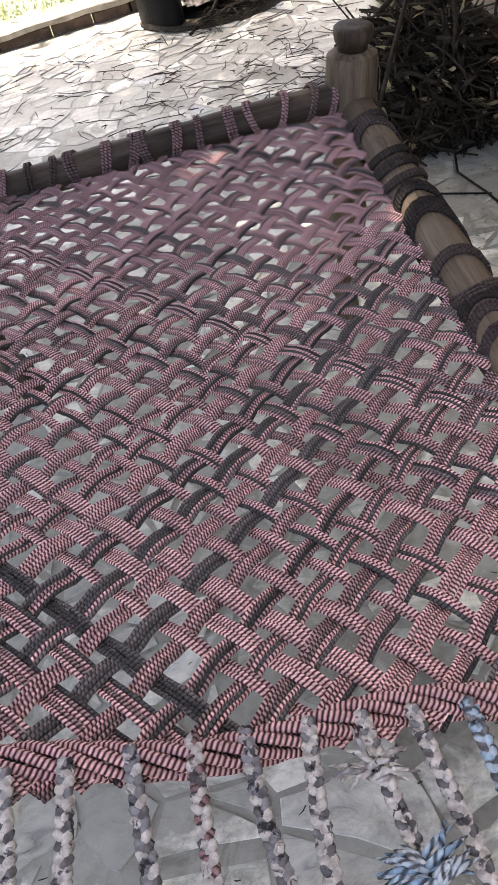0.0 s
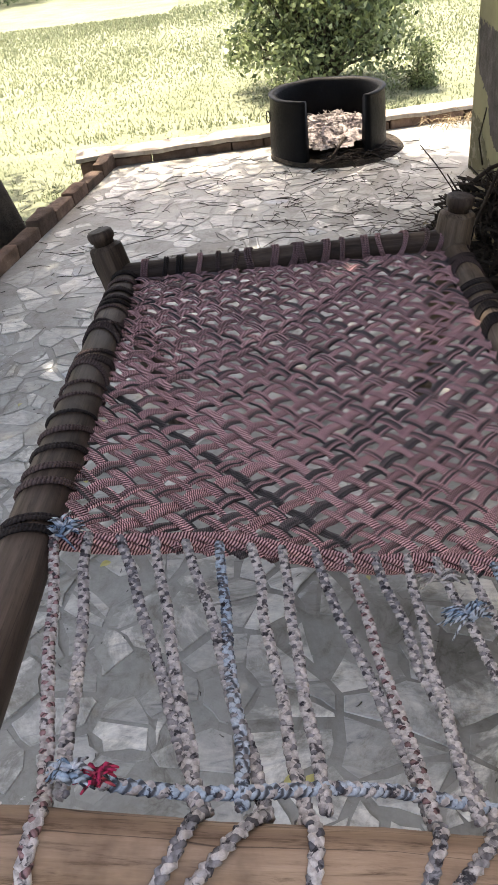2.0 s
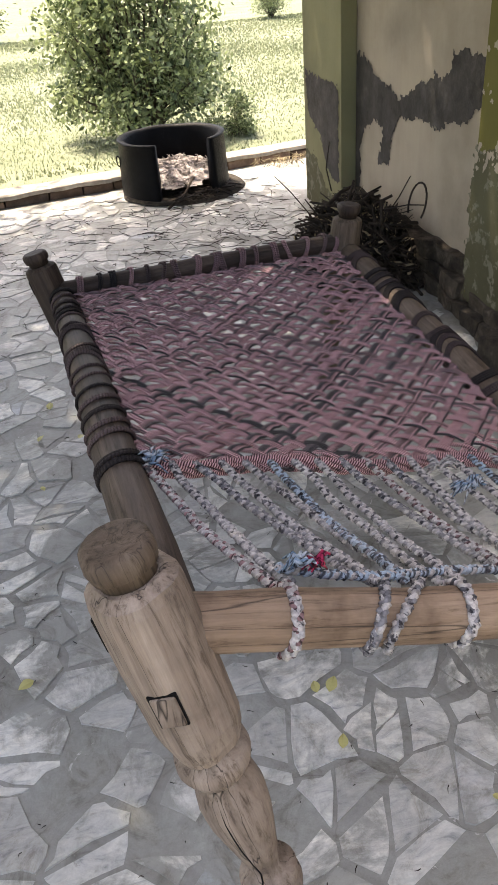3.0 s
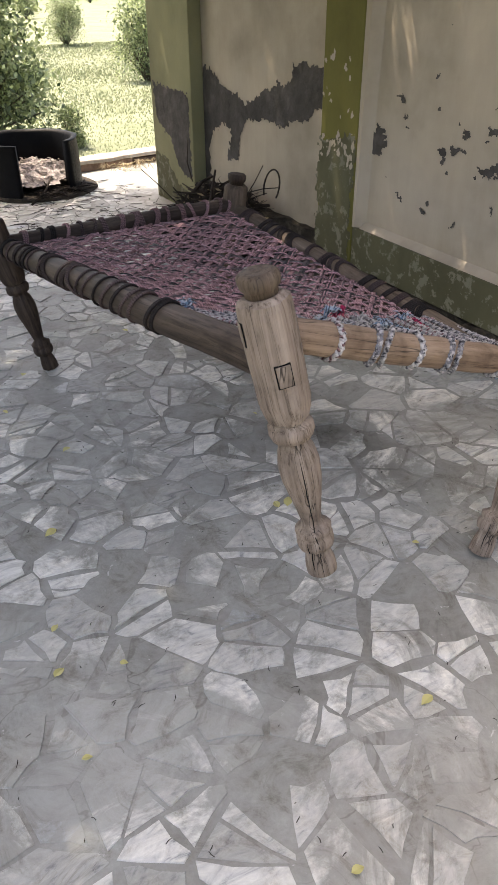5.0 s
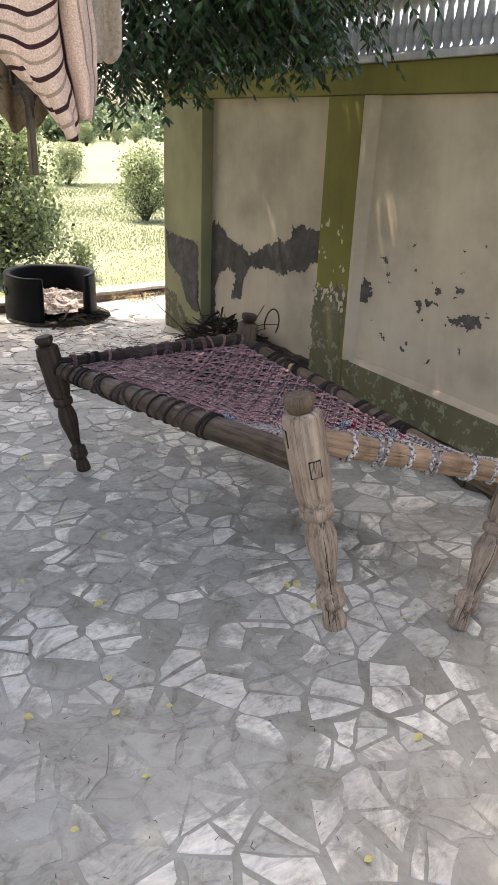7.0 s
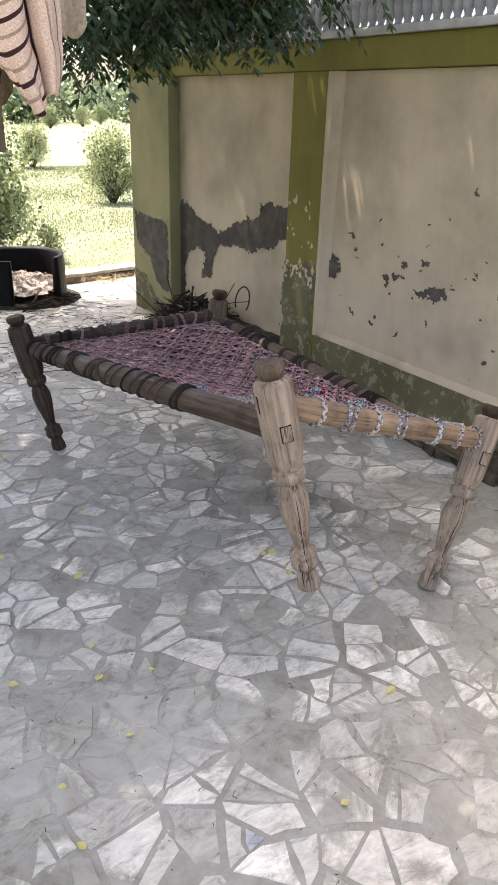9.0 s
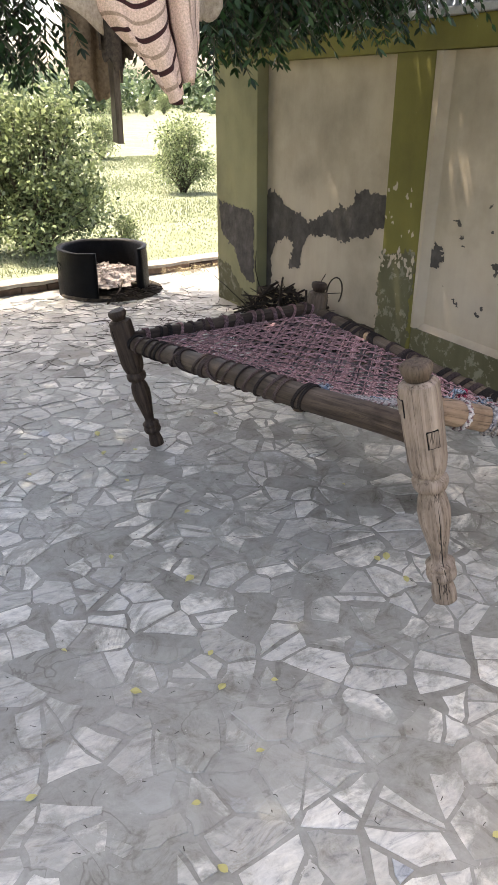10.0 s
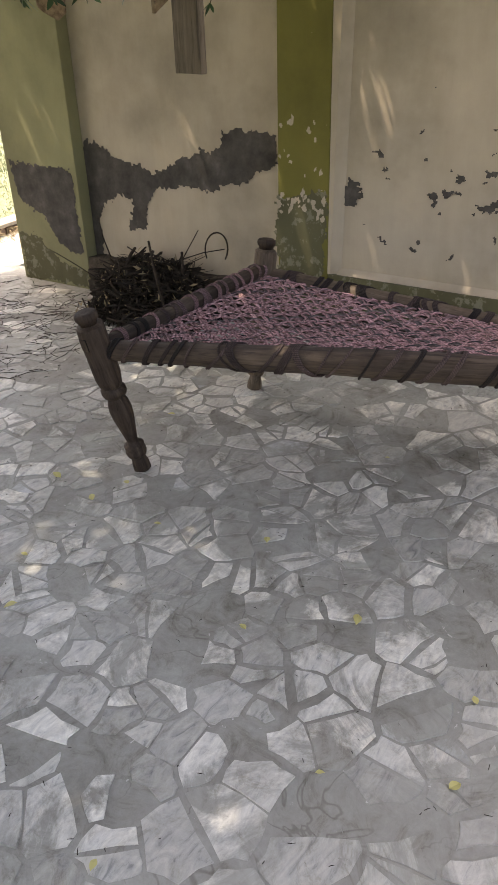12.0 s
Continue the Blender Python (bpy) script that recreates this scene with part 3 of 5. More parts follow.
    patch(WX, [(4.37, 0.80), (3.81, 0.78), (3.81, 0.26), (3.93, 0.24), (4.05, 0.36), (4.15, 0.48), (4.33, 0.56)], BARE, "bare grey plaster scar", seed=3)
    patch(P2, [(1.97, 0.86), (1.90, 0.84), (1.88, 0.77), (1.93, 0.72), (1.97, 0.74)], BARE, "bare grey plaster scar", seed=5)
    patch(P2, [(1.34, 0.79), (1.24, 0.80), (1.13, 0.84), (1.11, 0.79), (1.18, 0.765), (1.27, 0.75)], BARE, "bare grey plaster scar", seed=7)
    rng = random.Random(11)
    for i in range(64):
        y, z = rng.uniform(0.2, 1.9), rng.choice((rng.gauss(0.87, 0.06), rng.gauss(0.62, 0.1), rng.gauss(1.05, 0.1)))
        r = 0.006 + 0.024 * rng.random() ** 2
        patch(P2, [(y + r * rng.uniform(0.7, 1.6) * math.cos(a), z + r * rng.uniform(0.5, 1.0) * math.sin(a)) for a in (0, 1.05, 2.1, 3.14, 4.2, 5.2)], BARE, "", seed=i * 3.1, rough=0.02, cell=0.005)
    # balustrade on top: small turned posts under a rail
    prof = [(0, 0.026), (0.02, 0.026), (0.03, 0.015), (0.06, 0.024), (0.10, 0.029), (0.14, 0.019), (0.19, 0.013), (0.215, 0.022), (0.235, 0.022), (0.25, 0.026)]
    v, f = lathe(prof, 10)
    me = mesh_of("baluster", v, f, WHITEWASH, True)
    y = WEND - 0.1
    while y > -1.2:
        piece("baluster", me, wall, Matrix.Translation((REC + 0.05, y, WTOP + 0.035)))
        y -= 0.059
    slab("balustrade_rail", WHITEWASH, (REC - 0.03, -5.0, WTOP + 0.286), (REC + 0.13, WEND, WTOP + 0.36))
    return wall


wall = build_wall()


def build_footing():
    """Rough broken masonry along the foot of the wall."""
    foot = empty("wall_footing", "dark broken masonry at the wall's foot", "footing", kind="structure")
    rng = random.Random(3)
    y = 3.72
    while y > -2.0:
        L = rng.uniform(0.06, 0.17)
        for layer in range(3 if y > 2.3 else 2):
            bm = bmesh.new()
            d = rng.uniform(0.0, 0.045) - 0.022 * layer
            h = 0.072
            box(bm, (WX - d, y - L, h * layer), (REC + 0.05, y - 0.004, h * (layer + 1) - 0.003), 0.024, 4, 0.003)
            part("stone", bm, FOOTING, foot, smooth=False)
        y -= L
    return foot


build_footing()


# ---- kerb ----
def build_kerb():
    kerb = empty("kerb", "low sun-bleached kerb of brick and cement round the patio", "kerb", kind="structure")
    rng = random.Random(8)

    def run(a, b, normal, width, capped):
        d = (b - a)
        L = d.length
        d.normalize()
        s = 0.0
        while s < L:
            l = min(rng.uniform(0.2, 0.3), L - s + 0.02)
            bm = bmesh.new()
            box(bm, (s, 0.0, -0.2), (s + l - 0.008, width + rng.uniform(-0.01, 0.01), 0.055 + (0 if capped else rng.uniform(0.0, 0.04)) + rng.uniform(-0.006, 0.006)), 0.014, 2, 0.012)
            bm.transform(Matrix.Translation(a) @ Matrix(((d.x, normal.x, 0, 0), (d.y, normal.y, 0, 0), (0, 0, 1, 0), (0, 0, 0, 1))))
            bmesh.ops.recalc_face_normals(bm, faces=bm.faces[:])
            part("brick", bm, KERB_BRICK, kerb)
            s += l
        if not capped:
            return
        bm = bmesh.new()
        box(bm, (-0.02, -0.012, 0.058), (L, 0.19, 0.088), 0.0, 0, 0.008)
        bmesh.ops.subdivide_edges(bm, edges=[e for e in bm.edges if e.calc_length() > 0.5], cuts=40)
        for v in bm.verts:
            v.co += Vector(noise.noise_vector(v.co * 5)) * 0.014
        bm.transform(Matrix.Translation(a) @ Matrix(((d.x, normal.x, 0, 0), (d.y, normal.y, 0, 0), (0, 0, 1, 0), (0, 0, 0, 1))))
        bmesh.ops.recalc_face_normals(bm, faces=bm.faces[:])
        part("cement_cap", bm, KERB, kerb, smooth=False)

    run(KA - KDIR * 0.24, KB, KNORM, 0.20, True)
    run(SA, SB, Vector((SDIR.y, -SDIR.x, 0)), 0.085, False)


build_kerb()


# ---- rope bed ----
# corners at rail height: A and C at the foot, B and D at the head; A stands raised
CA, CB, CC, CD = Vector((-0.065, 0.21, 0.815)), Vector((-0.155, 1.985, 0.52)), Vector((0.80, 0.27, 0.508)), Vector((0.79, 1.955, 0.545))
LEGS = {
    "a": (Vector((0.01, 0.155, 0.275)), Vector((-0.112, 0.226, 0.935)), WOOD_PALE),
    "b": (Vector((-0.077, 1.96, 0.0)), Vector((-0.21, 2.01, 0.645)), WOOD_DARK),
    "c": (Vector((0.607, 0.235, 0.0)), Vector((0.865, 0.28, 0.61)), WOOD_PALE),
    "d": (Vector((0.728, 1.985, 0.0)), Vector((0.802, 1.95, 0.665)), WOOD_MID),
}
# the side poles enter the legs below the end poles
RA, RB, RC, RD = (c + Vector((0, 0, dz)) for c, dz in ((CA, -0.065), (CB, -0.018), (CC, -0.07), (CD, -0.028)))
BED_W, BED_L = 0.90, 1.77


def bed_point(p, q, h=0.0):
    """A point of the bed's twisted surface: p across from A/B to C/D, q along from the head; both in metres."""
    u, v = p / BED_W, q / BED_L
    s = RB.lerp(RD, u).lerp(RA.lerp(RC, u), v) + Vector((0, 0, 0.012))
    sag = -0.05 * math.sin(math.pi * min(1, max(0, u))) * math.sin(math.pi * min(1, max(0, q / 1.45)))
    return s + Vector((0, 0, sag + h))


def build_bed():
    bed = empty("rope_bed", "old wooden rope bed with faded pink woven cords", "bed")
    for key, (foot, top, mat) in LEGS.items():
        axis = top - foot
        L = axis.length
        s = L / 0.66
        prof = [(0, 0.026), (0.004, 0.033), (0.03, 0.032), (0.06, 0.026), (0.068, 0.027), (0.072, 0.036), (0.083, 0.0395), (0.097, 0.039), (0.103, 0.034), (0.108, 0.0375), (0.118, 0.0385), (0.126, 0.028), (0.134, 0.0205),
                (0.16, 0.0245), (0.20, 0.032), (0.245, 0.0395), (0.28, 0.0415), (0.31, 0.037), (0.33, 0.0295), (0.336, 0.030), (0.340, 0.041), (0.352, 0.0455), (0.366, 0.044), (0.374, 0.033), (0.392, 0.033)]
        v, f = lathe([(z * s, r) for z, r in prof], 24, 0.05, ord(key))
        z_ax = axis.normalized()
        x_ax = (CC - CA).normalized()
        x_ax = (x_ax - z_ax * x_ax.dot(z_ax)).normalized()
        y_ax = z_ax.cross(x_ax)
        m = Matrix.Translation(foot) @ Matrix((x_ax, y_ax, z_ax)).transposed().to_4x4()
        me = mesh_of("turned_leg", v, f, mat, True)
        leg = piece("leg", me, bed, m)
        leg["label"] = "turned wooden leg with a square head"
        if key in "ac":
            for turn, z0, z1 in ((240, 0.01, 0.37), (205, 0.02, 0.10)):
                pts = []
                for k in range(25):
                    zc = z0 + (z1 - z0) * k / 24
                    rc = next(ra + (rb - ra) * (zc - za) / max(1e-6, zb - za) for (za, ra), (zb, rb) in zip(prof, prof[1:]) if za <= zc <= zb)
                    an = math.radians(turn + 5 * noise.noise(Vector((zc * 30, turn, 0))))
                    pts.append(m @ Vector((rc * math.cos(an), rc * math.sin(an), zc * s)))
                tubes_object("crack", [(pts, [0.0004 + 0.0009 * math.sin(math.pi * k / 24) for k in range(25)])], SOOT, bed, "dark drying crack", 5)
        m_head = m @ Matrix.Rotation(math.radians(-24 if key in "ac" else -8), 4, "Z")
        # square head with cut corners, wider at the middle
        rows = [(0.372, 0.031), (0.380, 0.040), (0.396, 0.0455), (0.42, 0.0495), (0.53, 0.051), (0.602, 0.050), (0.614, 0.048), (0.622, 0.036)]
        vs, fs = [], []
        n8 = 24
        for z, r in rows:
            for k in range(n8):
                a = 2 * math.pi * (k + 0.5) / n8
                ca, sa = math.cos(a), math.sin(a)
                sq = 1 / max(abs(ca), abs(sa), (abs(ca) + abs(sa)) * 0.78)
                rr = r * sq * (1 + 0.012 * noise.noise(Vector((ca * 2 + ord(key), sa * 2, z * 9))))
                vs.append(Vector((rr * ca, rr * sa, z * s)))
        for i in range(len(rows) - 1):
            for k in range(n8):
                fs.append((i * n8 + k, i * n8 + (k + 1) % n8, (i + 1) * n8 + (k + 1) % n8, (i + 1) * n8 + k))
        fs.append(tuple(reversed(range(n8))))
        fs.append(tuple((len(rows) - 1) * n8 + k for k in range(n8)))
        head = piece("leg_head", mesh_of("leg_head", vs, fs, mat), bed, m_head)
        for poly in head.data.polygons:
            poly.use_smooth = False
        kv, kf = lathe([(0.62 * s, 0.030), (0.632 * s, 0.030), (0.636 * s, 0.036), (0.648 * s, 0.0385), (0.658 * s, 0.037), (0.663 * s, 0.031), (0.660 * s, 0.012)], 20, 0.12, ord(key) + 5)
        knob = piece("knob", mesh_of("knob", kv, kf, WOOD_DARK if key != "a" else WOOD_MID, True), bed, m)
        # tenon end of the rail showing in its mortice
        for ax, off in ((0, 1), (1, -1)):
            bm = bmesh.new()
            box(bm, (-0.0135, -0.004, -0.021), (0.0135, 0.004, 0.021), 0.002, 1, 0.002)
            bm2 = bmesh.new()
            box(bm2, (-0.0155, -0.0015, -0.0235), (0.0155, 0.0015, 0.0235), 0.001, 0, 0.001)
            side = 1 if (key in "bd") else -1
            lat = 1 if (key in "cd") else -1
            rot = Matrix.Rotation(0 if ax == 1 else math.pi / 2, 4, "Z")
            shift = Vector((lat * 0.0490, 0, 0.565 * s)) if ax == 0 else Vector((0, side * 0.0490, 0.487 * s))
            # thin black plate behind each tenon stands in for the gap's shade
            for b_, mt, nm in ((bm2, SOOT, "mortice_gap"), (bm, mat, "tenon_end")):
                b_.transform(m_head @ Matrix.Translation(shift) @ rot)
                part(nm, b_, mt, bed, smooth=False)

    def rail(name, a, b, ra, rm, rb, mat, label, seed):
        pts = [a.lerp(b, i / 24) + Vector((0, 0, 0.006 * noise.noise(Vector((i * 0.2, seed, 0))))) for i in range(25)]
        rad = [(ra + (rm - ra) * math.sin(math.pi * min(1, i / 24) ) + (rb - ra) * i / 24) * (1 + 0.05 * noise.noise(Vector((i * 0.5, seed, 3)))) for i in range(25)]
        verts, faces, uvs = [], [], []
        tube(verts, faces, uvs, [Vector((0, 0, (b - a).length * i / 24)) + Vector((0.005 * noise.noise(Vector((i * 0.2, seed, 0))), 0, 0)) for i in range(25)], rad, 18)
        me = mesh_of(name, verts, faces, mat, True)
        zt = (b - a).normalized()
        xt = zt.orthogonal().normalized()
        ob = piece(name, me, bed, Matrix.Translation(a) @ Matrix((xt, zt.cross(xt), zt)).transposed().to_4x4())
        ob["label"] = label

    rail("side_rail", RA, RB, 0.036, 0.041, 0.034, WOOD_SIDE, "thick dark side pole", 1)
    rail("side_rail", RC, RD, 0.034, 0.036, 0.034, WOOD_MID, "thick brown side pole", 2)
    rail("foot_rail", CA + Vector((0, 0.01, 0.0)), CC, 0.033, 0.034, 0.033, WOOD_RAIL, "bare honey-coloured foot pole", 3)
    rail("head_rail", CB, CD, 0.031, 0.032, 0.031, WOOD_DARK, "dark head pole", 4)

    # woven straps of four cords each, over and under
    QE, P0, P1, Q0 = 1.285, 0.035, BED_W - 0.035, 0.03
    ang = math.radians(42)
    dirs = (Vector((math.sin(ang), math.cos(ang))), Vector((-math.sin(ang), math.cos(ang))))
    norms = tuple(Vector((d.y, -d.x)) for d in dirs)
    PITCH, CORD = 0.037, 0.0025
    rng = random.Random(21)

    def clip(c, d):
        lo, hi = -5.0, 5.0
        for o, dd, a, b in ((c.x, d.x, P0, P1), (c.y, d.y, Q0, QE)):
            t0, t1 = (a - o) / dd, (b - o) / dd
            lo, hi = max(lo, min(t0, t1)), min(hi, max(t0, t1))
        return lo, hi

    for fam in (0, 1):
        d, n = dirs[fam], norms[fam]
        offs = [corner.dot(n) for corner in (Vector((P0, Q0)), Vector((P1, Q0)), Vector((P0, QE)), Vector((P1, QE)))]
        i0, i1 = math.floor(min(offs) / PITCH), math.ceil(max(offs) / PITCH)
        for i in range(i0, i1 + 1):
            jit = rng.uniform(-0.007, 0.007)
            c = n * (i * PITCH + jit)
            lo, hi = clip(c, d)
            if hi - lo < 0.05:
                continue
            lines = []
            count = rng.choice((3, 4, 4, 4, 5))
            strap_dark = rng.random() < (0.08 if fam == 0 else 0.04)
            steps = max(4, int((hi - lo) / 0.0105))
            amp = 0.0029
            slack = rng.uniform(-0.002, 0.002)
            for k in range(count):
                lat = (k - (count - 1) / 2) * CORD * 1.9
                pts = []
                for s in range(steps + 1):
                    t = lo + (hi - lo) * s / steps
                    wig = 0.004 * noise.noise(Vector((t * 5, i * 1.7, fam * 9))) + 0.0012 * noise.noise(Vector((t * 30, k * 3.1, i + fam * 50)))
                    pos = c + d * t + n * (lat + wig)
                    j = pos.dot(norms[1 - fam]) / PITCH
                    w = math.cos(math.pi * (j + i))
                    w = math.copysign(min(1, abs(w) * 1.5), w)
                    h = amp * w * (1 if fam == 0 else -1) + slack + 0.001 * noise.noise(Vector((t * 25, k, i)))
                    pts.append(bed_point(pos.x, pos.y, h))
                lines.append((pts, CORD))
            for line in lines:
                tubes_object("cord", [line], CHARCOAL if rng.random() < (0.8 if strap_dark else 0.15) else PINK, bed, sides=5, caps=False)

    # cords looped over the poles where the straps end
    def loop(centre, axis, radius, count, mat, slant, arc=(0.0, 2 * math.pi)):
        axis = axis.normalized()
        up = (Vector((0, 0, 1)) - axis * axis.z).normalized()
        side = axis.cross(up)
        lines = []
        for k in range(count):
            pts = []
            for s in range(19):
                a = arc[0] + (arc[1] - arc[0]) * s / 18
                pts.append(centre + axis * ((k - (count - 1) / 2) * 0.0072 + slant * (math.sin(a) + 0.3 * math.cos(a)) + 0.001 * noise.noise(Vector((s * 0.4, k * 7.0, centre.y * 30)))) + (up * math.sin(a) + side * math.cos(a)) * (radius + 0.003))
            lines.append((pts, 0.0037))
        tubes_object("rope_loop", lines, mat, bed, sides=5, caps=False)

    a0, b0 = RA, RB
    n_side = 21
    for i in range(n_side):
        q = 0.05 + (QE - 0.03) * i / (n_side - 1) + rng.uniform(-0.024, 0.024)
        f = q / BED_L
        loop(b0.lerp(a0, f), a0 - b0, 0.036 + 0.004 * math.sin(math.pi * f), rng.choice((1, 2, 2, 3, 4)), LOOP, rng.choice((0.022, 0.03, 0.036, 0.044, 0.05, -0.03)))
        loop(RD.lerp(RC, f), RC - RD, 0.0355, rng.choice((3, 3, 4, 4)), LOOP, rng.choice((-0.045, -0.034, -0.026, -0.016, -0.03, 0.03)))
    for i in range(17):
        f = 0.07 + 0.88 * i / 16 + rng.uniform(-0.012, 0.012)
        loop(CB.lerp(CD, f), CD - CB, 0.0325, rng.choice((2, 3, 3)), LOOP_PINK if f > 0.4 or i % 3 == 0 else LOOP, rng.uniform(-0.02, 0.02))

    # thick end rope across the bed where the weave stops
    lines = []
    for k in range(6):
        pts = []
        for s in range(90):
            p = 0.0 + BED_W * s / 89
            q = QE + 0.012 * math.sin(p * 17) + 0.02 * (p / BED_W) - 0.03 * math.sin(math.pi * p / BED_W)
            a = 2 * math.pi * k / 6 + p * 34
            b_ = bed_point(p, q, 0.0)
            pts.append(b_ + Vector((0, 0.0115 * math.cos(a), 0.0115 * math.sin(a))))
        lines.append((pts, 0.0048))
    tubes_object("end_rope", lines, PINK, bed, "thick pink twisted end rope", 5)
    return bed, QE


bed, QE = build_bed()


def braid_lines(pts, width):
    """Three strands plaited along a line."""
    dense = []
    for i in range(len(pts) - 1):
        k = max(2, int((pts[i + 1] - pts[i]).length / 0.0045))
        dense += [pts[i].lerp(pts[i + 1], s / k) for s in range(k)]
    dense.append(pts[-1])
    fr = frames_along(dense)
    out = []
    for k in range(3):
        line, s = [], 0.0
        for i, p in enumerate(dense):
            if i:
                s += (p - dense[i - 1]).length
            a = s * 2 * math.pi / 0.025 + k * 2 * math.pi / 3
            line.append(p + fr[i][1] * (width * 0.52 * math.sin(a)) + fr[i][2] * (width * 0.30 * math.sin(2 * a)))
        out.append(line)
    return out


def build_foot_ropes():
    """Plaited rag ropes that lace the weave's end to the foot pole."""
    rng = random.Random(4)
    fracs = [0.13, 0.255, 0.30, 0.38, 0.50, 0.545, 0.70, 0.725, 0.86, 0.95]
    edge = [0.035 + 0.87 * i / 19 for i in range(20)]
    fd = (CC - CA).normalized()
    up = (Vector((0, 0, 1)) - fd * fd.z).normalized()
    back = fd.cross(up)
    if back.y < 0:
        back = -back
    for i, f in enumerate(fracs):
        rc = CA.lerp(CC, f) + Vector((0, 0.01 * (1 - f), 0))
        wrap = [rc + (up * math.sin(a) + back * math.cos(a)) * 0.0375 + fd * ((0.004 + 0.018 * (i % 3)) * math.cos(a) + rng.uniform(-0.002, 0.002)) for a in [math.radians(x) for x in range(15, 385, 24)]]
        for side in (0, 1):
            e = edge[2 * i + side]
            q = QE + 0.02 - 0.03 * math.sin(math.pi * e / BED_W)
            start = bed_point(e, q - 0.012, 0.012)
            stop = wrap[0] if side == 0 else rc + up * 0.018 + back * 0.038 + fd * 0.018
            mid = [start.lerp(stop, s / 6) + Vector((rng.uniform(-0.004, 0.004), 0, -0.014 * math.sin(math.pi * s / 6))) for s in range(7)]
            line = mid + (wrap[1:] if side == 0 else [])
            strands = braid_lines(line, 0.0076)
            tone = rng.random()
            main = BLUE_RAG if (2 * i + side) in (5, 14) else BRAID
            ob = tubes_object("plaited_rope", [(strands[0], 0.0043), (strands[1], 0.0043)], main, bed, "plaited white and grey rag rope", 6)
            tubes_object("dark_strand", [(strands[2], 0.0037)], BRAID_DARK if tone < 0.85 else LOOP_PINK, ob, "dark rag strand in the plait", 6)

    def tuft(place, mat, label, n=16, L=0.05, seed=0):
        r = random.Random(seed)
        lines = []
        for _ in range(n):
            d = Vector((r.choice((-1, 1)) * 1.0 + r.gauss(0, 0.35), r.gauss(0.3, 0.5), r.gauss(0.1, 0.35))).normalized()
            b = place + Vector((r.gauss(0, 0.004), r.gauss(0, 0.004), 0.003))
            lines.append(([b, b + d * L * 0.5 + Vector((0, 0, 0.004)), b + d * L * r.uniform(0.8, 1.1) + Vector((0, 0, -0.008))], [0.0028, 0.0024, 0.001]))
        tagged(tubes_object("rag_knot", lines, mat, bed, label, 5), kind="stuff")

    tuft(bed_point(0.60, 1.40, 0.015), BLUE_RAG, "frayed blue rag knot", 34, 0.034, 1)
    tuft(bed_point(0.58, 1.32, 0.015), BRAID, "frayed white rag knot", 18, 0.034, 2)
    tuft(bed_point(0.05, QE + 0.01, 0.02), BLUE_RAG, "frayed blue rag knot", 20, 0.03, 3)
    tuft(bed_point(0.75, QE + 0.03, 0.015), BLUE_RAG, "turquoise rag knot", 14, 0.04, 5)
    tuft(CA.lerp(CC, 0.17) + Vector((0, 0.05, 0.045)), BLUE_RAG, "turquoise rag knot", 16, 0.02, 6)
    tuft(CA.lerp(CC, 0.19) + Vector((0, 0.05, 0.045)), RED_RAG, "red rag knot", 14, 0.018, 7)
    s0 = [bed_point(0.80 + 0.06 * k / 8, QE + 0.02 + 0.30 * k / 8, 0.012 - 0.012 * math.sin(math.pi * k / 8)) for k in range(9)]
    st = braid_lines(s0[:5], 0.009)
    tubes_object("red_rag_strip", [(x, 0.0038) for x in st], RED_RAG, bed, "bright red rag strip", 6)
    # blue-grey cord along the foot pole
    pts = [CA.lerp(CC, 0.14 + 0.82 * k / 12) + Vector((0, 0.066 - 0.01 * math.sin(k), 0.026 - 0.02 * math.sin(math.pi * k / 12))) for k in range(13)]
    for x, m in zip(braid_lines(pts, 0.0070), (BLUE_RAG, BRAID, BLUE_RAG)):
        tubes_object("cord_strand", [(x, 0.0040)], m, bed, "blue-grey cord along the foot pole", 6)


build_foot_ropes()


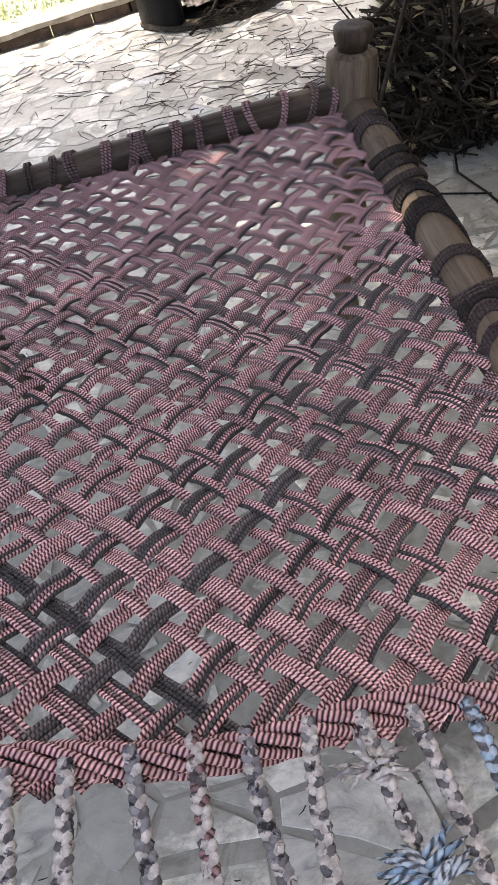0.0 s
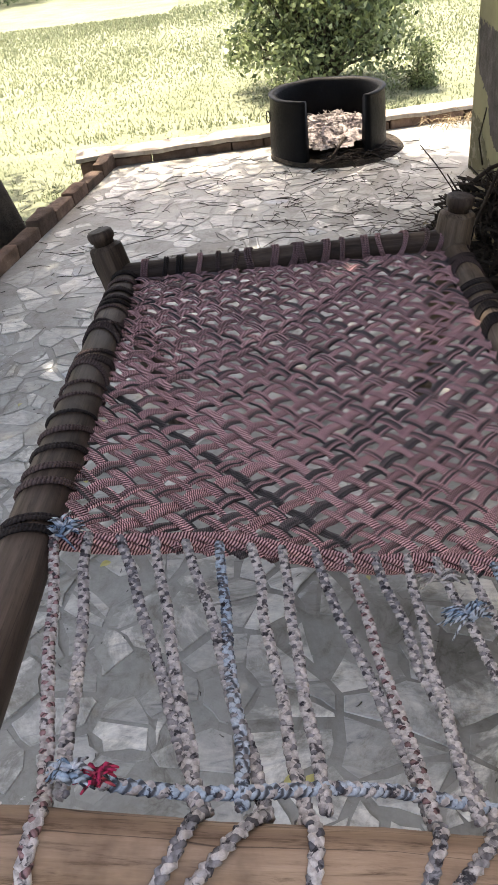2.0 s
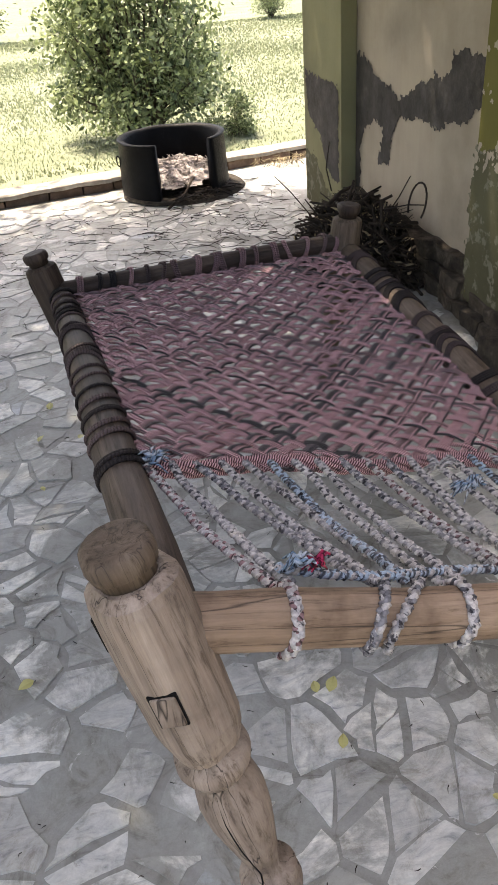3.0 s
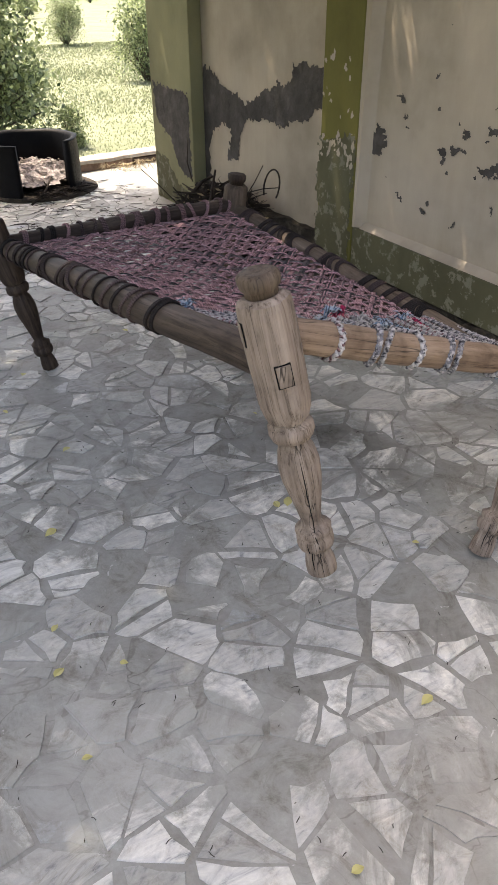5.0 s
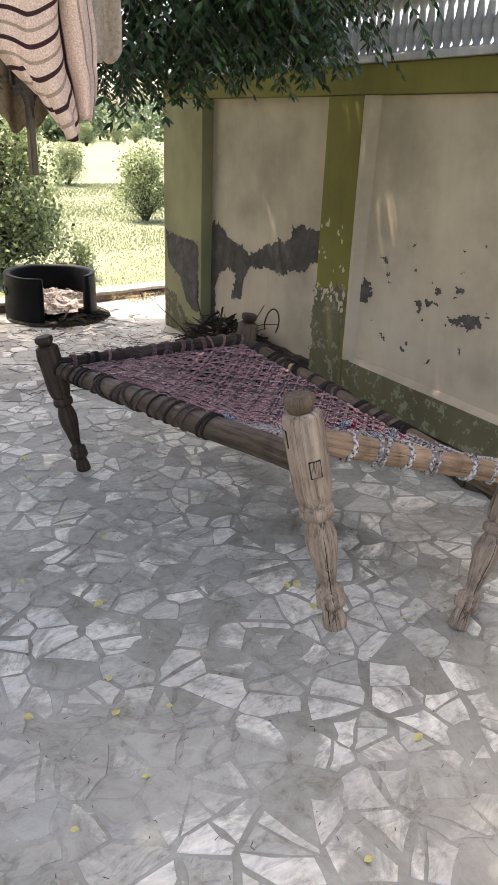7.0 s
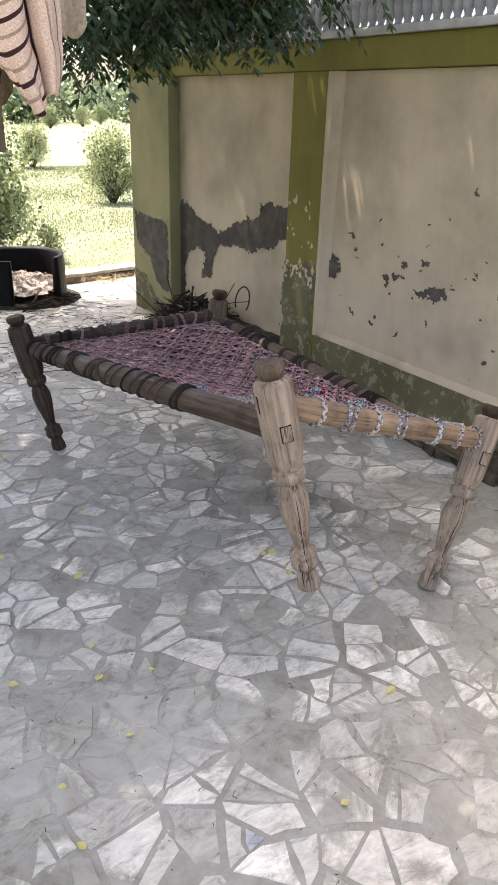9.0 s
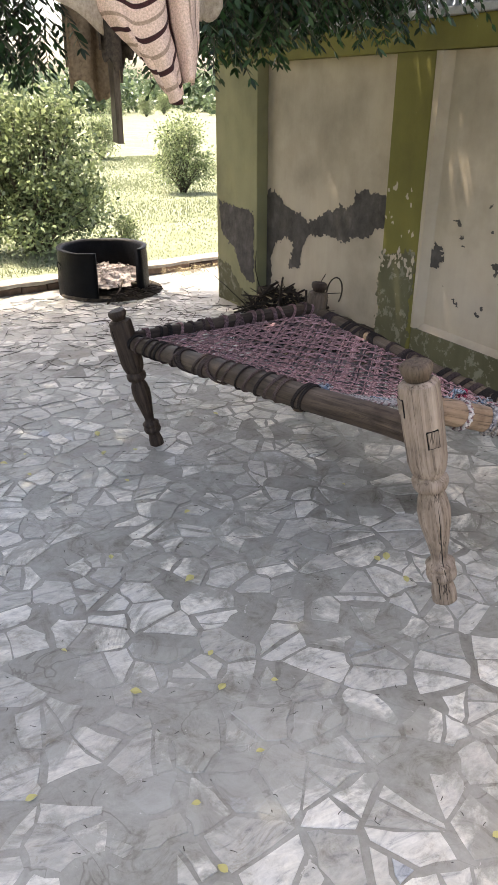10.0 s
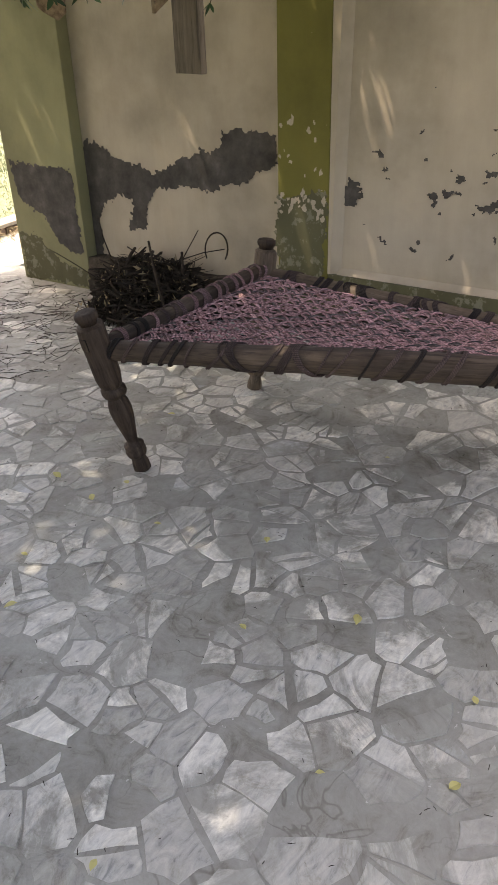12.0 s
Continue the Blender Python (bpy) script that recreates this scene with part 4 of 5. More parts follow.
# ---- stove ----
def build_stove():
    stove = empty("outdoor_stove", "soot-black round outdoor stove open at the front", "stove")
    cx, cy, R, H = 0.70, 4.945, 0.362, 0.372
    gap0, gap1 = math.radians(-117), math.radians(-53)
    n = 56
    bm = bmesh.new()
    cols = []
    for k in range(n + 1):
        a = gap1 + (gap0 + 2 * math.pi - gap1) * k / n
        row = []
        for j, (rr, z) in enumerate(((R + 0.01, 0.0), (R + 0.006, 0.12), (R, 0.28), (R - 0.004, H - 0.014), (R + 0.004, H), (R - 0.036, H), (R - 0.045, H - 0.02), (R - 0.05, 0.12), (R - 0.05, 0.0))):
            rj = rr + 0.006 * noise.noise(Vector((math.cos(a) * 3, math.sin(a) * 3, z * 5)))
            row.append(bm.verts.new((cx + rj * math.cos(a), cy + rj * math.sin(a), z + 0.008 * noise.noise(Vector((a * 2, z * 3, 1))) * (z > 0.2))))
        cols.append(row)
    for k in range(n):
        for j in range(8):
            bm.faces.new((cols[k][j], cols[k + 1][j], cols[k + 1][j + 1], cols[k][j + 1]))
    bm.faces.new(cols[0]), bm.faces.new(list(reversed(cols[-1])))
    bmesh.ops.recalc_face_normals(bm, faces=bm.faces[:])
    part("stove_wall", bm, SOOT, stove, "curved sooty wall")
    bm = bmesh.new()
    for r0, z in ((0.40, 0.0),):
        g = bmesh.ops.create_circle(bm, cap_ends=True, segments=40, radius=0.385)
        ex = bmesh.ops.extrude_face_region(bm, geom=bm.faces[:])
        for v in [e for e in ex["geom"] if isinstance(e, bmesh.types.BMVert)]:
            v.co.z += 0.022
            v.co *= 0.97
        for v in bm.verts:
            v.co.x *= 1.10
            v.co += Vector(noise.noise_vector(v.co * 4)) * 0.02 * Vector((1, 1, 0)).length * 0.5
        bm.transform(Matrix.Translation((cx + 0.05, cy - 0.03, 0.004)))
    bmesh.ops.recalc_face_normals(bm, faces=bm.faces[:])
    part("base_slab", bm, FOOTING, stove, "round dark base slab", smooth=False)
    ring = [Vector((cx - R - 0.012 + 0.03 * math.cos(a) * 0.4, cy - 0.03 + 0.02 * math.sin(a), 0.25 + 0.03 * math.sin(a))) for a in [2 * math.pi * k / 12 for k in range(13)]]
    tubes_object("ring_handle", [(ring, 0.004)], SOOT, stove, "iron ring handle", 6)
    # ash bed
    rng = random.Random(2)
    ash = empty("ash_heap", "pale flaky wood ash and embers inside the stove", "ash")
    bm = bmesh.new()
    bmesh.ops.create_grid(bm, x_segments=26, y_segments=26, size=0.275)
    for v in bm.verts:
        d = v.co.length
        v.co.z = 0.165 - 0.10 * max(0, (-v.co.y - 0.10) / 0.2) - 0.4 * max(0, d - 0.27) + 0.03 * noise.noise(v.co * 16)
        v.co += Vector((cx + 0.01, cy - 0.01, 0))
    bmesh.ops.delete(bm, geom=[v for v in bm.verts if (v.co - Vector((cx + 0.01, cy - 0.01, v.co.z))).length > 0.288], context="VERTS")
    part("ash_bed", bm, ASH, ash)
    lines = []
    for _ in range(420):
        a, r = rng.uniform(0, 6.28), 0.27 * math.sqrt(rng.random())
        x, y = cx + r * math.cos(a), cy + r * math.sin(a)
        z = 0.172 - 0.10 * max(0, (cy - y - 0.10) / 0.2) + 0.02 * noise.noise(Vector((x, y, 0)) * 16)
        d = Vector((rng.gauss(0, 1), rng.gauss(0, 1), rng.gauss(0, 0.25))).normalized() * rng.uniform(0.012, 0.035)
        c = Vector((x, y, z))
        lines.append(([c - d, c + Vector((0, 0, 0.004)), c + d], rng.uniform(0.002, 0.006)))
    tagged(tubes_object("ash_flake_litter", lines, ASH, ash, sides=4), kind="stuff")
    lines = []
    for _ in range(90):
        a = rng.uniform(-1.7, -0.5)
        r = rng.uniform(0.28, 0.44)
        c = Vector((cx + r * math.cos(a), cy + r * math.sin(a), rng.uniform(0.03, 0.06)))
        d = Vector((rng.gauss(0, 1), rng.gauss(0, 0.6), rng.gauss(0, 0.12))).normalized() * rng.uniform(0.03, 0.09)
        lines.append(([c - d, c + Vector((0, 0, rng.uniform(0, 0.012))), c + d], rng.uniform(0.002, 0.005)))
    lines.append(([Vector((cx - 0.14, cy - 0.46, 0.012)), Vector((cx + 0.0, cy - 0.34, 0.06)), Vector((cx + 0.08, cy - 0.24, 0.13))], 0.008))
    tagged(tubes_object("kindling", lines, TWIG, None, sides=5), "dark sticks pushed into the stove mouth", "firewood", kind="stuff")


build_stove()


# ---- firewood heap, bricks and litter by the wall ----
def build_heap():
    rng = random.Random(13)
    lines, leaves = [], []
    cx, cy = 1.28, 3.06
    def rise(x, y):
        a, b = (x - cx) / 0.27, (y - cy) / 0.46
        return max(0.03, 0.35 * (1 - (a * a + b * b) ** 1.6) * (0.8 + 0.35 * noise.noise(Vector((x * 7, y * 7, 2)))))

    for i in range(1100):
        x, y = rng.uniform(cx - 0.25, REC - 0.04), cy + rng.uniform(-0.40, 0.27)
        z = rise(x, y) * (1 - rng.random() ** 2 * 0.8) + 0.01
        L = rng.uniform(0.04, 0.14)
        d = Vector((rng.gauss(0, 0.7), rng.gauss(0, 1), rng.gauss(0, 0.32))).normalized() * L
        b = Vector((rng.gauss(0, 1), rng.gauss(0, 1), rng.gauss(0.2, 1))) * 0.014
        p0 = Vector((x, y, z))
        pts = [p0 - d, p0 - d * 0.35 + b, p0 + d * 0.4 + b * 0.8, p0 + d]
        pts = [Vector((min(p.x, REC - 0.02), p.y, max(p.z, 0.006))) for p in pts]
        w = rng.choice((0.0016, 0.002, 0.003, 0.004, 0.005, 0.008))
        lines.append((pts, [w, w * 0.95, w * 0.85, w * 0.6]))
    heap = tubes_object("brushwood_heap", lines, TWIG, None, sides=5)
    tagged(heap, "heap of dry dark twigs and leaves stacked against the wall", "firewood", kind="stuff")
    for i in range(6500):
        x, y = rng.uniform(cx - 0.25, REC - 0.06), cy + rng.uniform(-0.40, 0.27)
        leaves.append((x, y, 0.02 + rise(x, y) * rng.uniform(0.0, 0.93)))
    tagged(leaf_cloud("dry_leaves", leaves, 0.055, TWIG, None, seed=3, droop=0.0, aspect=0.3), "curled dry brown leaves in the twig heap", "dry leaves", kind="stuff")
    pale = []
    for i in range(450):
        x, y = rng.uniform(cx - 0.25, REC - 0.06), cy + rng.uniform(-0.40, 0.38)
        pale.append((x, y, 0.03 + rise(x, y) * rng.uniform(0.6, 1.0)))
    tagged(leaf_cloud("dry_leaves", pale, 0.05, STRAW, None, seed=5, droop=0.0, aspect=0.25), "pale curled leaves among the dark twigs", "dry leaves", kind="stuff")
    # a few longer sticks that stand out
    for k, (a, b, c, w) in enumerate((
        ((1.0, 2.70, 0.10), (1.12, 2.86, 0.27), (1.24, 3.0, 0.44), 0.008),
        ((1.14, 3.10, 0.31), (1.22, 3.12, 0.36), (1.30, 3.16, 0.37), 0.010),
        ((1.24, 3.3, 0.32), (1.22, 3.32, 0.43), (1.26, 3.38, 0.54), 0.0035),
        ((1.36, 2.9, 0.28), (1.41, 2.86, 0.38), (1.43, 2.8, 0.48), 0.003),
        ((1.33, 2.95, 0.30), (1.40, 2.75, 0.37), (1.42, 2.62, 0.40), 0.003),
        ((1.12, 3.3, 0.22), (1.06, 3.42, 0.31), (1.0, 3.5, 0.38), 0.003),
    )):
        st = tubes_object("stick", [([Vector(a), Vector(b), Vector(c)], [w, w * 0.95, w * 0.8])], TWIG, None, sides=8)
        tagged(st, "dry dark stick lying on the twig heap", "stick", "sticks on the heap")
    hoop = [Vector((1.40 + 0.02 * math.sin(a), 2.66 + 0.075 * math.cos(a), 0.40 + 0.085 * math.sin(a))) for a in [math.radians(x) for x in range(-40, 230, 18)]]
    tagged(tubes_object("bent_twig", [(hoop, 0.0045)], TWIG, None, sides=6), "springy twig bent into a hoop", "stick")


build_heap()


def build_brick():
    bm = bmesh.new()
    box(bm, (-0.055, -0.12, 0), (0.055, 0.12, 0.125), 0.009, 4, 0.012)
    bm.transform(pose(1.375, 1.80, 0.0, 0, 0, 14))
    tagged(part("old_brick", bm, FOOTING), "worn dark brick lying by the wall", "brick")


build_brick()


def wire(pts, w=0.0035):
    tagged(tubes_object("wire", [([Vector(p) for p in pts], w)], SOOT, None, sides=6), "bent black wire lying on the paving", "wire")


wire([(1.20, 2.78, 0.006), (1.27, 2.74, 0.03), (1.33, 2.68, 0.05), (1.31, 2.60, 0.05), (1.22, 2.58, 0.035), (1.20, 2.50, 0.02), (1.24, 2.36, 0.008), (1.26, 2.20, 0.006), (1.27, 2.12, 0.006), (1.265, 2.09, 0.02)], 0.004)
wire([(1.02, 2.72, 0.006), (1.0, 2.58, 0.006), (1.04, 2.48, 0.006), (1.14, 2.42, 0.006), (1.25, 2.36, 0.006)], 0.003)


def litter():
    rng = random.Random(17)
    lines = []
    for i in range(1350):
        if rng.random() < 0.34:
            x, y = rng.gauss(0.9, 0.5), rng.gauss(3.6, 0.55)
        else:
            x, y = rng.uniform(-1.8, 1.3), rng.uniform(-0.6, 4.7)
        if x > WX - 0.05 or y > kerb_y(x) - 0.05 or x < -1.9:
            continue
        a, L = rng.uniform(0, 6.283), rng.uniform(0.002, 0.009) if y < 3 else 0.012 + 0.09 * rng.random() ** 2
        d = Vector((math.cos(a), math.sin(a), 0)) * L
        c = Vector((x, y, 0.0055))
        b = Vector((-d.y, d.x, 0)) * rng.uniform(-0.3, 0.3)
        wd = 1.0 if y > 3 else 0.5
        lines.append(([c - d, c + b + Vector((0, 0, rng.uniform(0, 0.006) * wd)), c + d], [0.0017 * wd, 0.0019 * wd, 0.0009 * wd]))
    tagged(tubes_object("twig_litter", lines, TWIG, None, sides=4), "scattered dry twigs and bits on the paving", "litter", kind="stuff")
    for i in range(48):
        x, y = rng.uniform(-1.9, 0.5), rng.uniform(-0.7, 2.3)
        me = leaf_verts(rng.uniform(0.018, 0.042), rng)
        ob = piece("fallen_leaf", me, None, pose(x, y, 0.010, rng.uniform(-12, 12), rng.uniform(-12, 12), rng.uniform(0, 360)))
        tagged(ob, "small yellow-green leaf fallen on the paving", "leaf", "fallen leaves")


def leaf_verts(s, rng):
    out = []
    for k in range(7):
        t = k / 6
        w = 0.32 * s * math.sin(math.pi * t ** 0.8)
        out.append((t * s - s / 2, w, s * 0.12 * math.sin(3 * t)))
    back = [(x, -y, z + s * 0.03) for x, y, z in reversed(out[1:-1])]
    mid = [(x, 0, z - s * 0.04) for x, y, z in out]
    verts = out + back + mid
    faces = []
    n, nb = 7, 5
    for k in range(6):
        faces.append((k, k + 1, 12 + k + 1, 12 + k))
    opp = [0] + [7 + nb - 1 - i for i in range(nb)] + [6]
    for k in range(6):
        faces.append((12 + k, 12 + k + 1, opp[k + 1], opp[k]))
    return mesh_of("fallen_leaf", verts, faces, LEAF_FALLEN)


litter()

# straw and grass tuft at the kerb beside the wall's end
rng_s = random.Random(19)
sl = []
for i in range(120):
    x = rng_s.uniform(1.35, 2.5)
    c = Vector((x, kerb_y(x) - rng_s.uniform(0.0, 0.25), 0.02))
    d = Vector((rng_s.gauss(0, 1), rng_s.gauss(0, 1), rng_s.gauss(0, 0.4))).normalized() * rng_s.uniform(0.05, 0.14)
    sl.append(([c - d * 0.3, c + Vector((0, 0, 0.03)), c + d], [0.003, 0.002, 0.001]))
sl = [([Vector((p.x, p.y, max(p.z, 0.004))) for p in pts], w) for pts, w in sl]
tagged(tubes_object("straw", sl, STRAW, None, sides=4), "wisps of dry straw along the kerb", "straw", kind="stuff")


# ---- hanging cloths ----
def sheet(name, fn, mat, nu=40, nv=30):
    verts, faces, uvs = [], [], []
    for j in range(nv + 1):
        for i in range(nu + 1):
            verts.append(fn(i / nu, j / nv))
    for j in range(nv):
        for i in range(nu):
            a = j * (nu + 1) + i
            faces.append((a, a + 1, a + nu + 2, a + nu + 1))
            for ii, jj in ((i, j), (i + 1, j), (i + 1, j + 1), (i, j + 1)):
                uvs.append((ii / nu, jj / nv))
    me = mesh_of(name, verts, faces, mat, True)
    layer = me.uv_layers.new(name="UVMap")
    layer.data.foreach_set("uv", np.array(uvs, dtype=np.float32).ravel())
    ob = new(name, me)
    mod = ob.modifiers.new("thick", "SOLIDIFY")
    mod.thickness = 0.006
    return ob


POLE_Z = 2.10


def striped(u, v):
    """Bunched end of the cloth: wide folds above, gathered into a frayed tip."""
    hem = 1.56 - 0.07 * math.sin(math.pi * min(1, u * 1.25)) ** 2 - 0.05 * u
    z = POLE_Z + 0.03 + (hem - POLE_Z - 0.03) * v
    grip = max(0.0, (v - 0.80) / 0.20)
    half = 0.118 * (1 - 0.45 * grip ** 1.8)
    cx = -0.488 + 0.045 * grip
    x = cx + half * (2 * u - 1) + 0.006 * math.sin(v * 14 + u * 4)
    crease = 0.030 * math.exp(-((u - 0.64) / 0.06) ** 2)
    y = 0.80 - 0.055 * math.sin(math.pi * u) + crease + 0.010 * math.sin(u * 19 + v * 3) + 0.012 * grip * math.sin(u * 40)
    return Vector((x, y, z))


tagged(sheet("striped_cloth", striped, CLOTH, 64, 48), "pale sackcloth with dark brown stripes hung over a pole", "cloth")


def knitted(u, v):
    hem = 1.74 - 0.13 * u ** 1.5
    return Vector((-0.90 + 0.30 * u, 0.82 + 0.02 * math.sin(u * 13 + v) - 0.03 * u, POLE_Z + 0.03 + (hem - POLE_Z - 0.03) * v))


tagged(sheet("knitted_cloth", knitted, KNIT, 36, 24), "plain beige knitted cloth hung over a pole", "cloth")


def knit_flap(u, v):
    hem = 1.69 - 0.06 * (1 - abs(2 * u - 1)) - 0.02 * math.sin(u * 9)
    return Vector((-0.40 + 0.12 * u, 0.86 + 0.015 * math.sin(u * 11), POLE_Z + 0.03 + (hem - POLE_Z - 0.03) * v))


tagged(sheet("knitted_cloth", knit_flap, KNIT, 20, 20), "small beige knitted cloth hung over a pole", "cloth")


def brown(u, v):
    hem = 1.58 - 0.11 * max(0, 1 - abs(u - 0.65) / 0.6)
    return Vector((-0.34 + 0.21 * u, 1.97 + 0.02 * math.sin(u * 14 + v), POLE_Z + 0.03 + (hem - POLE_Z - 0.03) * v))


tagged(sheet("brown_sack", brown, SACK, 20, 24), "frayed brown sacking hung over a pole", "cloth")


def narrow(u, v):
    hem = 1.50 + 0.03 * math.sin(u * 7)
    return Vector((-0.49 + 0.13 * u, 1.44 + 0.02 * math.sin(u * 10 + v), POLE_Z + 0.03 + (hem - POLE_Z - 0.03) * v))


tagged(sheet("brown_sack", narrow, SACK, 16, 24), "faded brown sacking hung beside the post", "cloth")


def darkrag(u, v):
    hem = 1.62 - 0.09 * (1 - abs(2 * u - 1)) - 0.012 * math.sin(u * 40)
    return Vector((-0.47 + 0.11 * u, 1.22 + 0.025 * math.sin(u * 12), POLE_Z + 0.03 + (hem - POLE_Z - 0.03) * v))


tagged(sheet("dark_rag", darkrag, SACK_DARK, 30, 20), "dark ragged cloth hung over a pole", "cloth")

bm = bmesh.new()
box(bm, (-0.040, -0.010, 1.352), (0.042, 0.010, POLE_Z - 0.02), 0.003, 5, 0.003)
bm.transform(pose(-0.372, 1.388, 0, 0, 0, 80))
tagged(part("hanging_post", bm, WOOD_POST), "sawn flat wooden plank hanging from the cross pole", "plank")
for y0 in (0.80, 1.22, 1.40, 1.97):
    tagged(tubes_object("cross_pole", [([Vector((-2.28, 3.33, POLE_Z + 0.03)), Vector((-1.3, y0 + 0.35, POLE_Z + 0.01)), Vector((0.0, y0, POLE_Z))], [0.022, 0.018, 0.014])], BARK, None, sides=10), "rough pole carrying the cloths under the tree", "pole", "cross poles")


# ---- shade tree ----
def build_tree():
    tree = empty("neem_tree", "large shade tree with drooping feathery dark leaves", "tree")
    rng = random.Random(31)
    lines = [([Vector((-1.29, 4.02, -0.35)), Vector((-1.48, 4.10, 0.5)), Vector((-2.0, 3.7, 1.7)), Vector((-2.55, 2.95, 2.55))], [0.27, 0.22, 0.20, 0.17])]
    for tgt, w in (((0.3, 2.6, 4.6), 0.11), ((-0.6, 4.6, 4.7), 0.10), ((0.1, 1.2, 4.6), 0.11), ((-2.4, 0.9, 4.7), 0.10), ((-5.0, 3.6, 4.8), 0.09), ((-1.4, 1.8, 5.2), 0.10)):
        a = Vector((-2.5, 3.05, 2.45))
        b = Vector(tgt)
        m1 = a.lerp(b, 0.35) + Vector((rng.uniform(-0.1, 0.1), rng.uniform(-0.1, 0.1), 0.35))
        m2 = a.lerp(b, 0.7) + Vector((rng.uniform(-0.15, 0.15), rng.uniform(-0.15, 0.15), 0.25))
        lines.append(([a, m1, m2, b], [w, w * 0.75, w * 0.5, w * 0.2]))
    tubes_object("trunk", lines, BARK, tree, "rough brown trunk and limbs", 12)
    # main crown, in clumps; out of view, its spread set to shade the patio
    r = np.random.default_rng(9)
    clumps = []
    for i in range(640):
        x, y, z = r.uniform(-6.2, 0.45), r.uniform(0.5, 6.3), r.uniform(4.0, 5.6)
        clumps.append((x, y, z))
    # low unseen clumps added on the left to hold back sky light
    for i in range(170):
        clumps.append((r.uniform(-6.2, -2.2), r.uniform(2.6, 6.4), r.uniform(2.3, 4.0)))
    pts = []
    for c in clumps:
        s = r.uniform(0.22, 0.42)
        pts.append(np.array(c) + r.normal(size=(120, 3)) * (s, s, s * 0.6))
    pts = np.concatenate(pts)
    keep = (pts[:, 2] > 3.4) | ((pts[:, 0] < -1.7) & (pts[:, 2] > 1.7))
    leaf_cloud("crown", pts[keep], 0.15, LEAF_NEEM, tree, "dark green crown of fine leaves", seed=4)
    # unseen layer of small leaves, added to dapple the wall through pinhole gaps
    skirt = np.stack([r.uniform(0.35, 1.5, 26000), r.uniform(1.3, 5.7, 26000), r.uniform(3.05, 3.4, 26000)], 1)
    tagged(leaf_cloud("leaf_skirt", skirt, 0.07, LEAF_NEEM, tree, "unseen layer of small leaves added to dapple the wall", seed=14), kind="stuff")
    # drooping feathered sprays at the lower edge
    spots, stems = [], []

    def spray(x, y, z, L, heading):
        base = Vector((x, y, z))
        d = Vector((math.cos(heading) * 0.7, math.sin(heading) * 0.7, -0.55)).normalized()
        side = d.cross(Vector((0, 0, 1))).normalized()
        pts = [base + d * L * t + Vector((0, 0, -0.25 * L * t * t)) for t in (0, 0.33, 0.66, 1)]
        stems.append((pts, 0.0013))
        for k in range(7):
            t = 0.15 + 0.85 * k / 6
            p = base + d * L * t + Vector((0, 0, -0.25 * L * t * t))
            for s in (-1, 1):
                spots.append((p, (d * 0.55 + side * s * 0.8 + Vector((0, 0, -0.45))).normalized()))
        spots.append((pts[-1], (d + Vector((0, 0, -0.6))).normalized()))

    def cluster(n, xr, yr, zr, floor_fn):
        for _ in range(n):
            x, y = rng.uniform(*xr), rng.uniform(*yr)
            lo = floor_fn(x, y)
            z = lo + 0.19 + (zr - lo) * rng.random() ** 1.1
            spray(x, y, z, rng.uniform(0.12, 0.2), rng.uniform(0, 6.283))

    def edge(x):
        return 1.47 + 0.10 * min(1, max(0, (x - 0.12) / 0.16)) + 0.16 * max(0, x - 0.35) + 0.04 * math.sin(x * 17)

    for _ in range(1150):
        x = -0.16 + 0.98 * rng.random() ** 0.8
        spray(x, 1.5 + rng.gauss(0, 0.16), edge(x) + 0.235 + 0.52 * rng.random() ** 1.1, rng.uniform(0.13, 0.21), rng.uniform(0, 6.283))
    cluster(800, (-1.35, -0.48), (1.45, 2.0), 2.2, lambda x, y: 1.38 + 0.16 * max(0, x + 1.1) + 0.03 * math.sin(x * 15))
    cluster(60, (0.1, 0.6), (0.8, 1.2), 2.2, lambda x, y: 1.72)
    n = len(spots)
    rr = np.random.default_rng(2)
    c = np.array([p[:] for p, d in spots])
    d = np.array([q[:] for p, q in spots])
    w = np.cross(d, rr.normal(size=(n, 3)))
    w /= np.linalg.norm(w, axis=1, keepdims=True)
    L = 0.036 * (1 + 0.2 * rr.normal(size=(n, 1)))
    v = np.stack([c, c + d * L * 0.4 + w * L * 0.16, c + d * L * 0.75 + w * L * 0.10, c + d * L, c + d * L * 0.75 - w * L * 0.10, c + d * L * 0.4 - w * L * 0.16], 1)
    me = bpy.data.meshes.new("spray_leaves")
    me.vertices.add(6 * n)
    me.vertices.foreach_set("co", v.ravel())
    me.loops.add(6 * n)
    me.loops.foreach_set("vertex_index", np.arange(6 * n))
    me.polygons.add(n)
    me.polygons.foreach_set("loop_start", np.arange(0, 6 * n, 6))
    me.update()
    me.materials.append(LEAF_NEEM)
    ob = new("drooping_sprays", me)
    ob.parent = tree
    tagged(ob, "drooping feathered leaf sprays", kind="stuff")
    st = tubes_object("leaf_stalk", stems, BARK, tree, "thin leaf stalks", 4, False)
    tagged(st, kind="stuff")


build_tree()


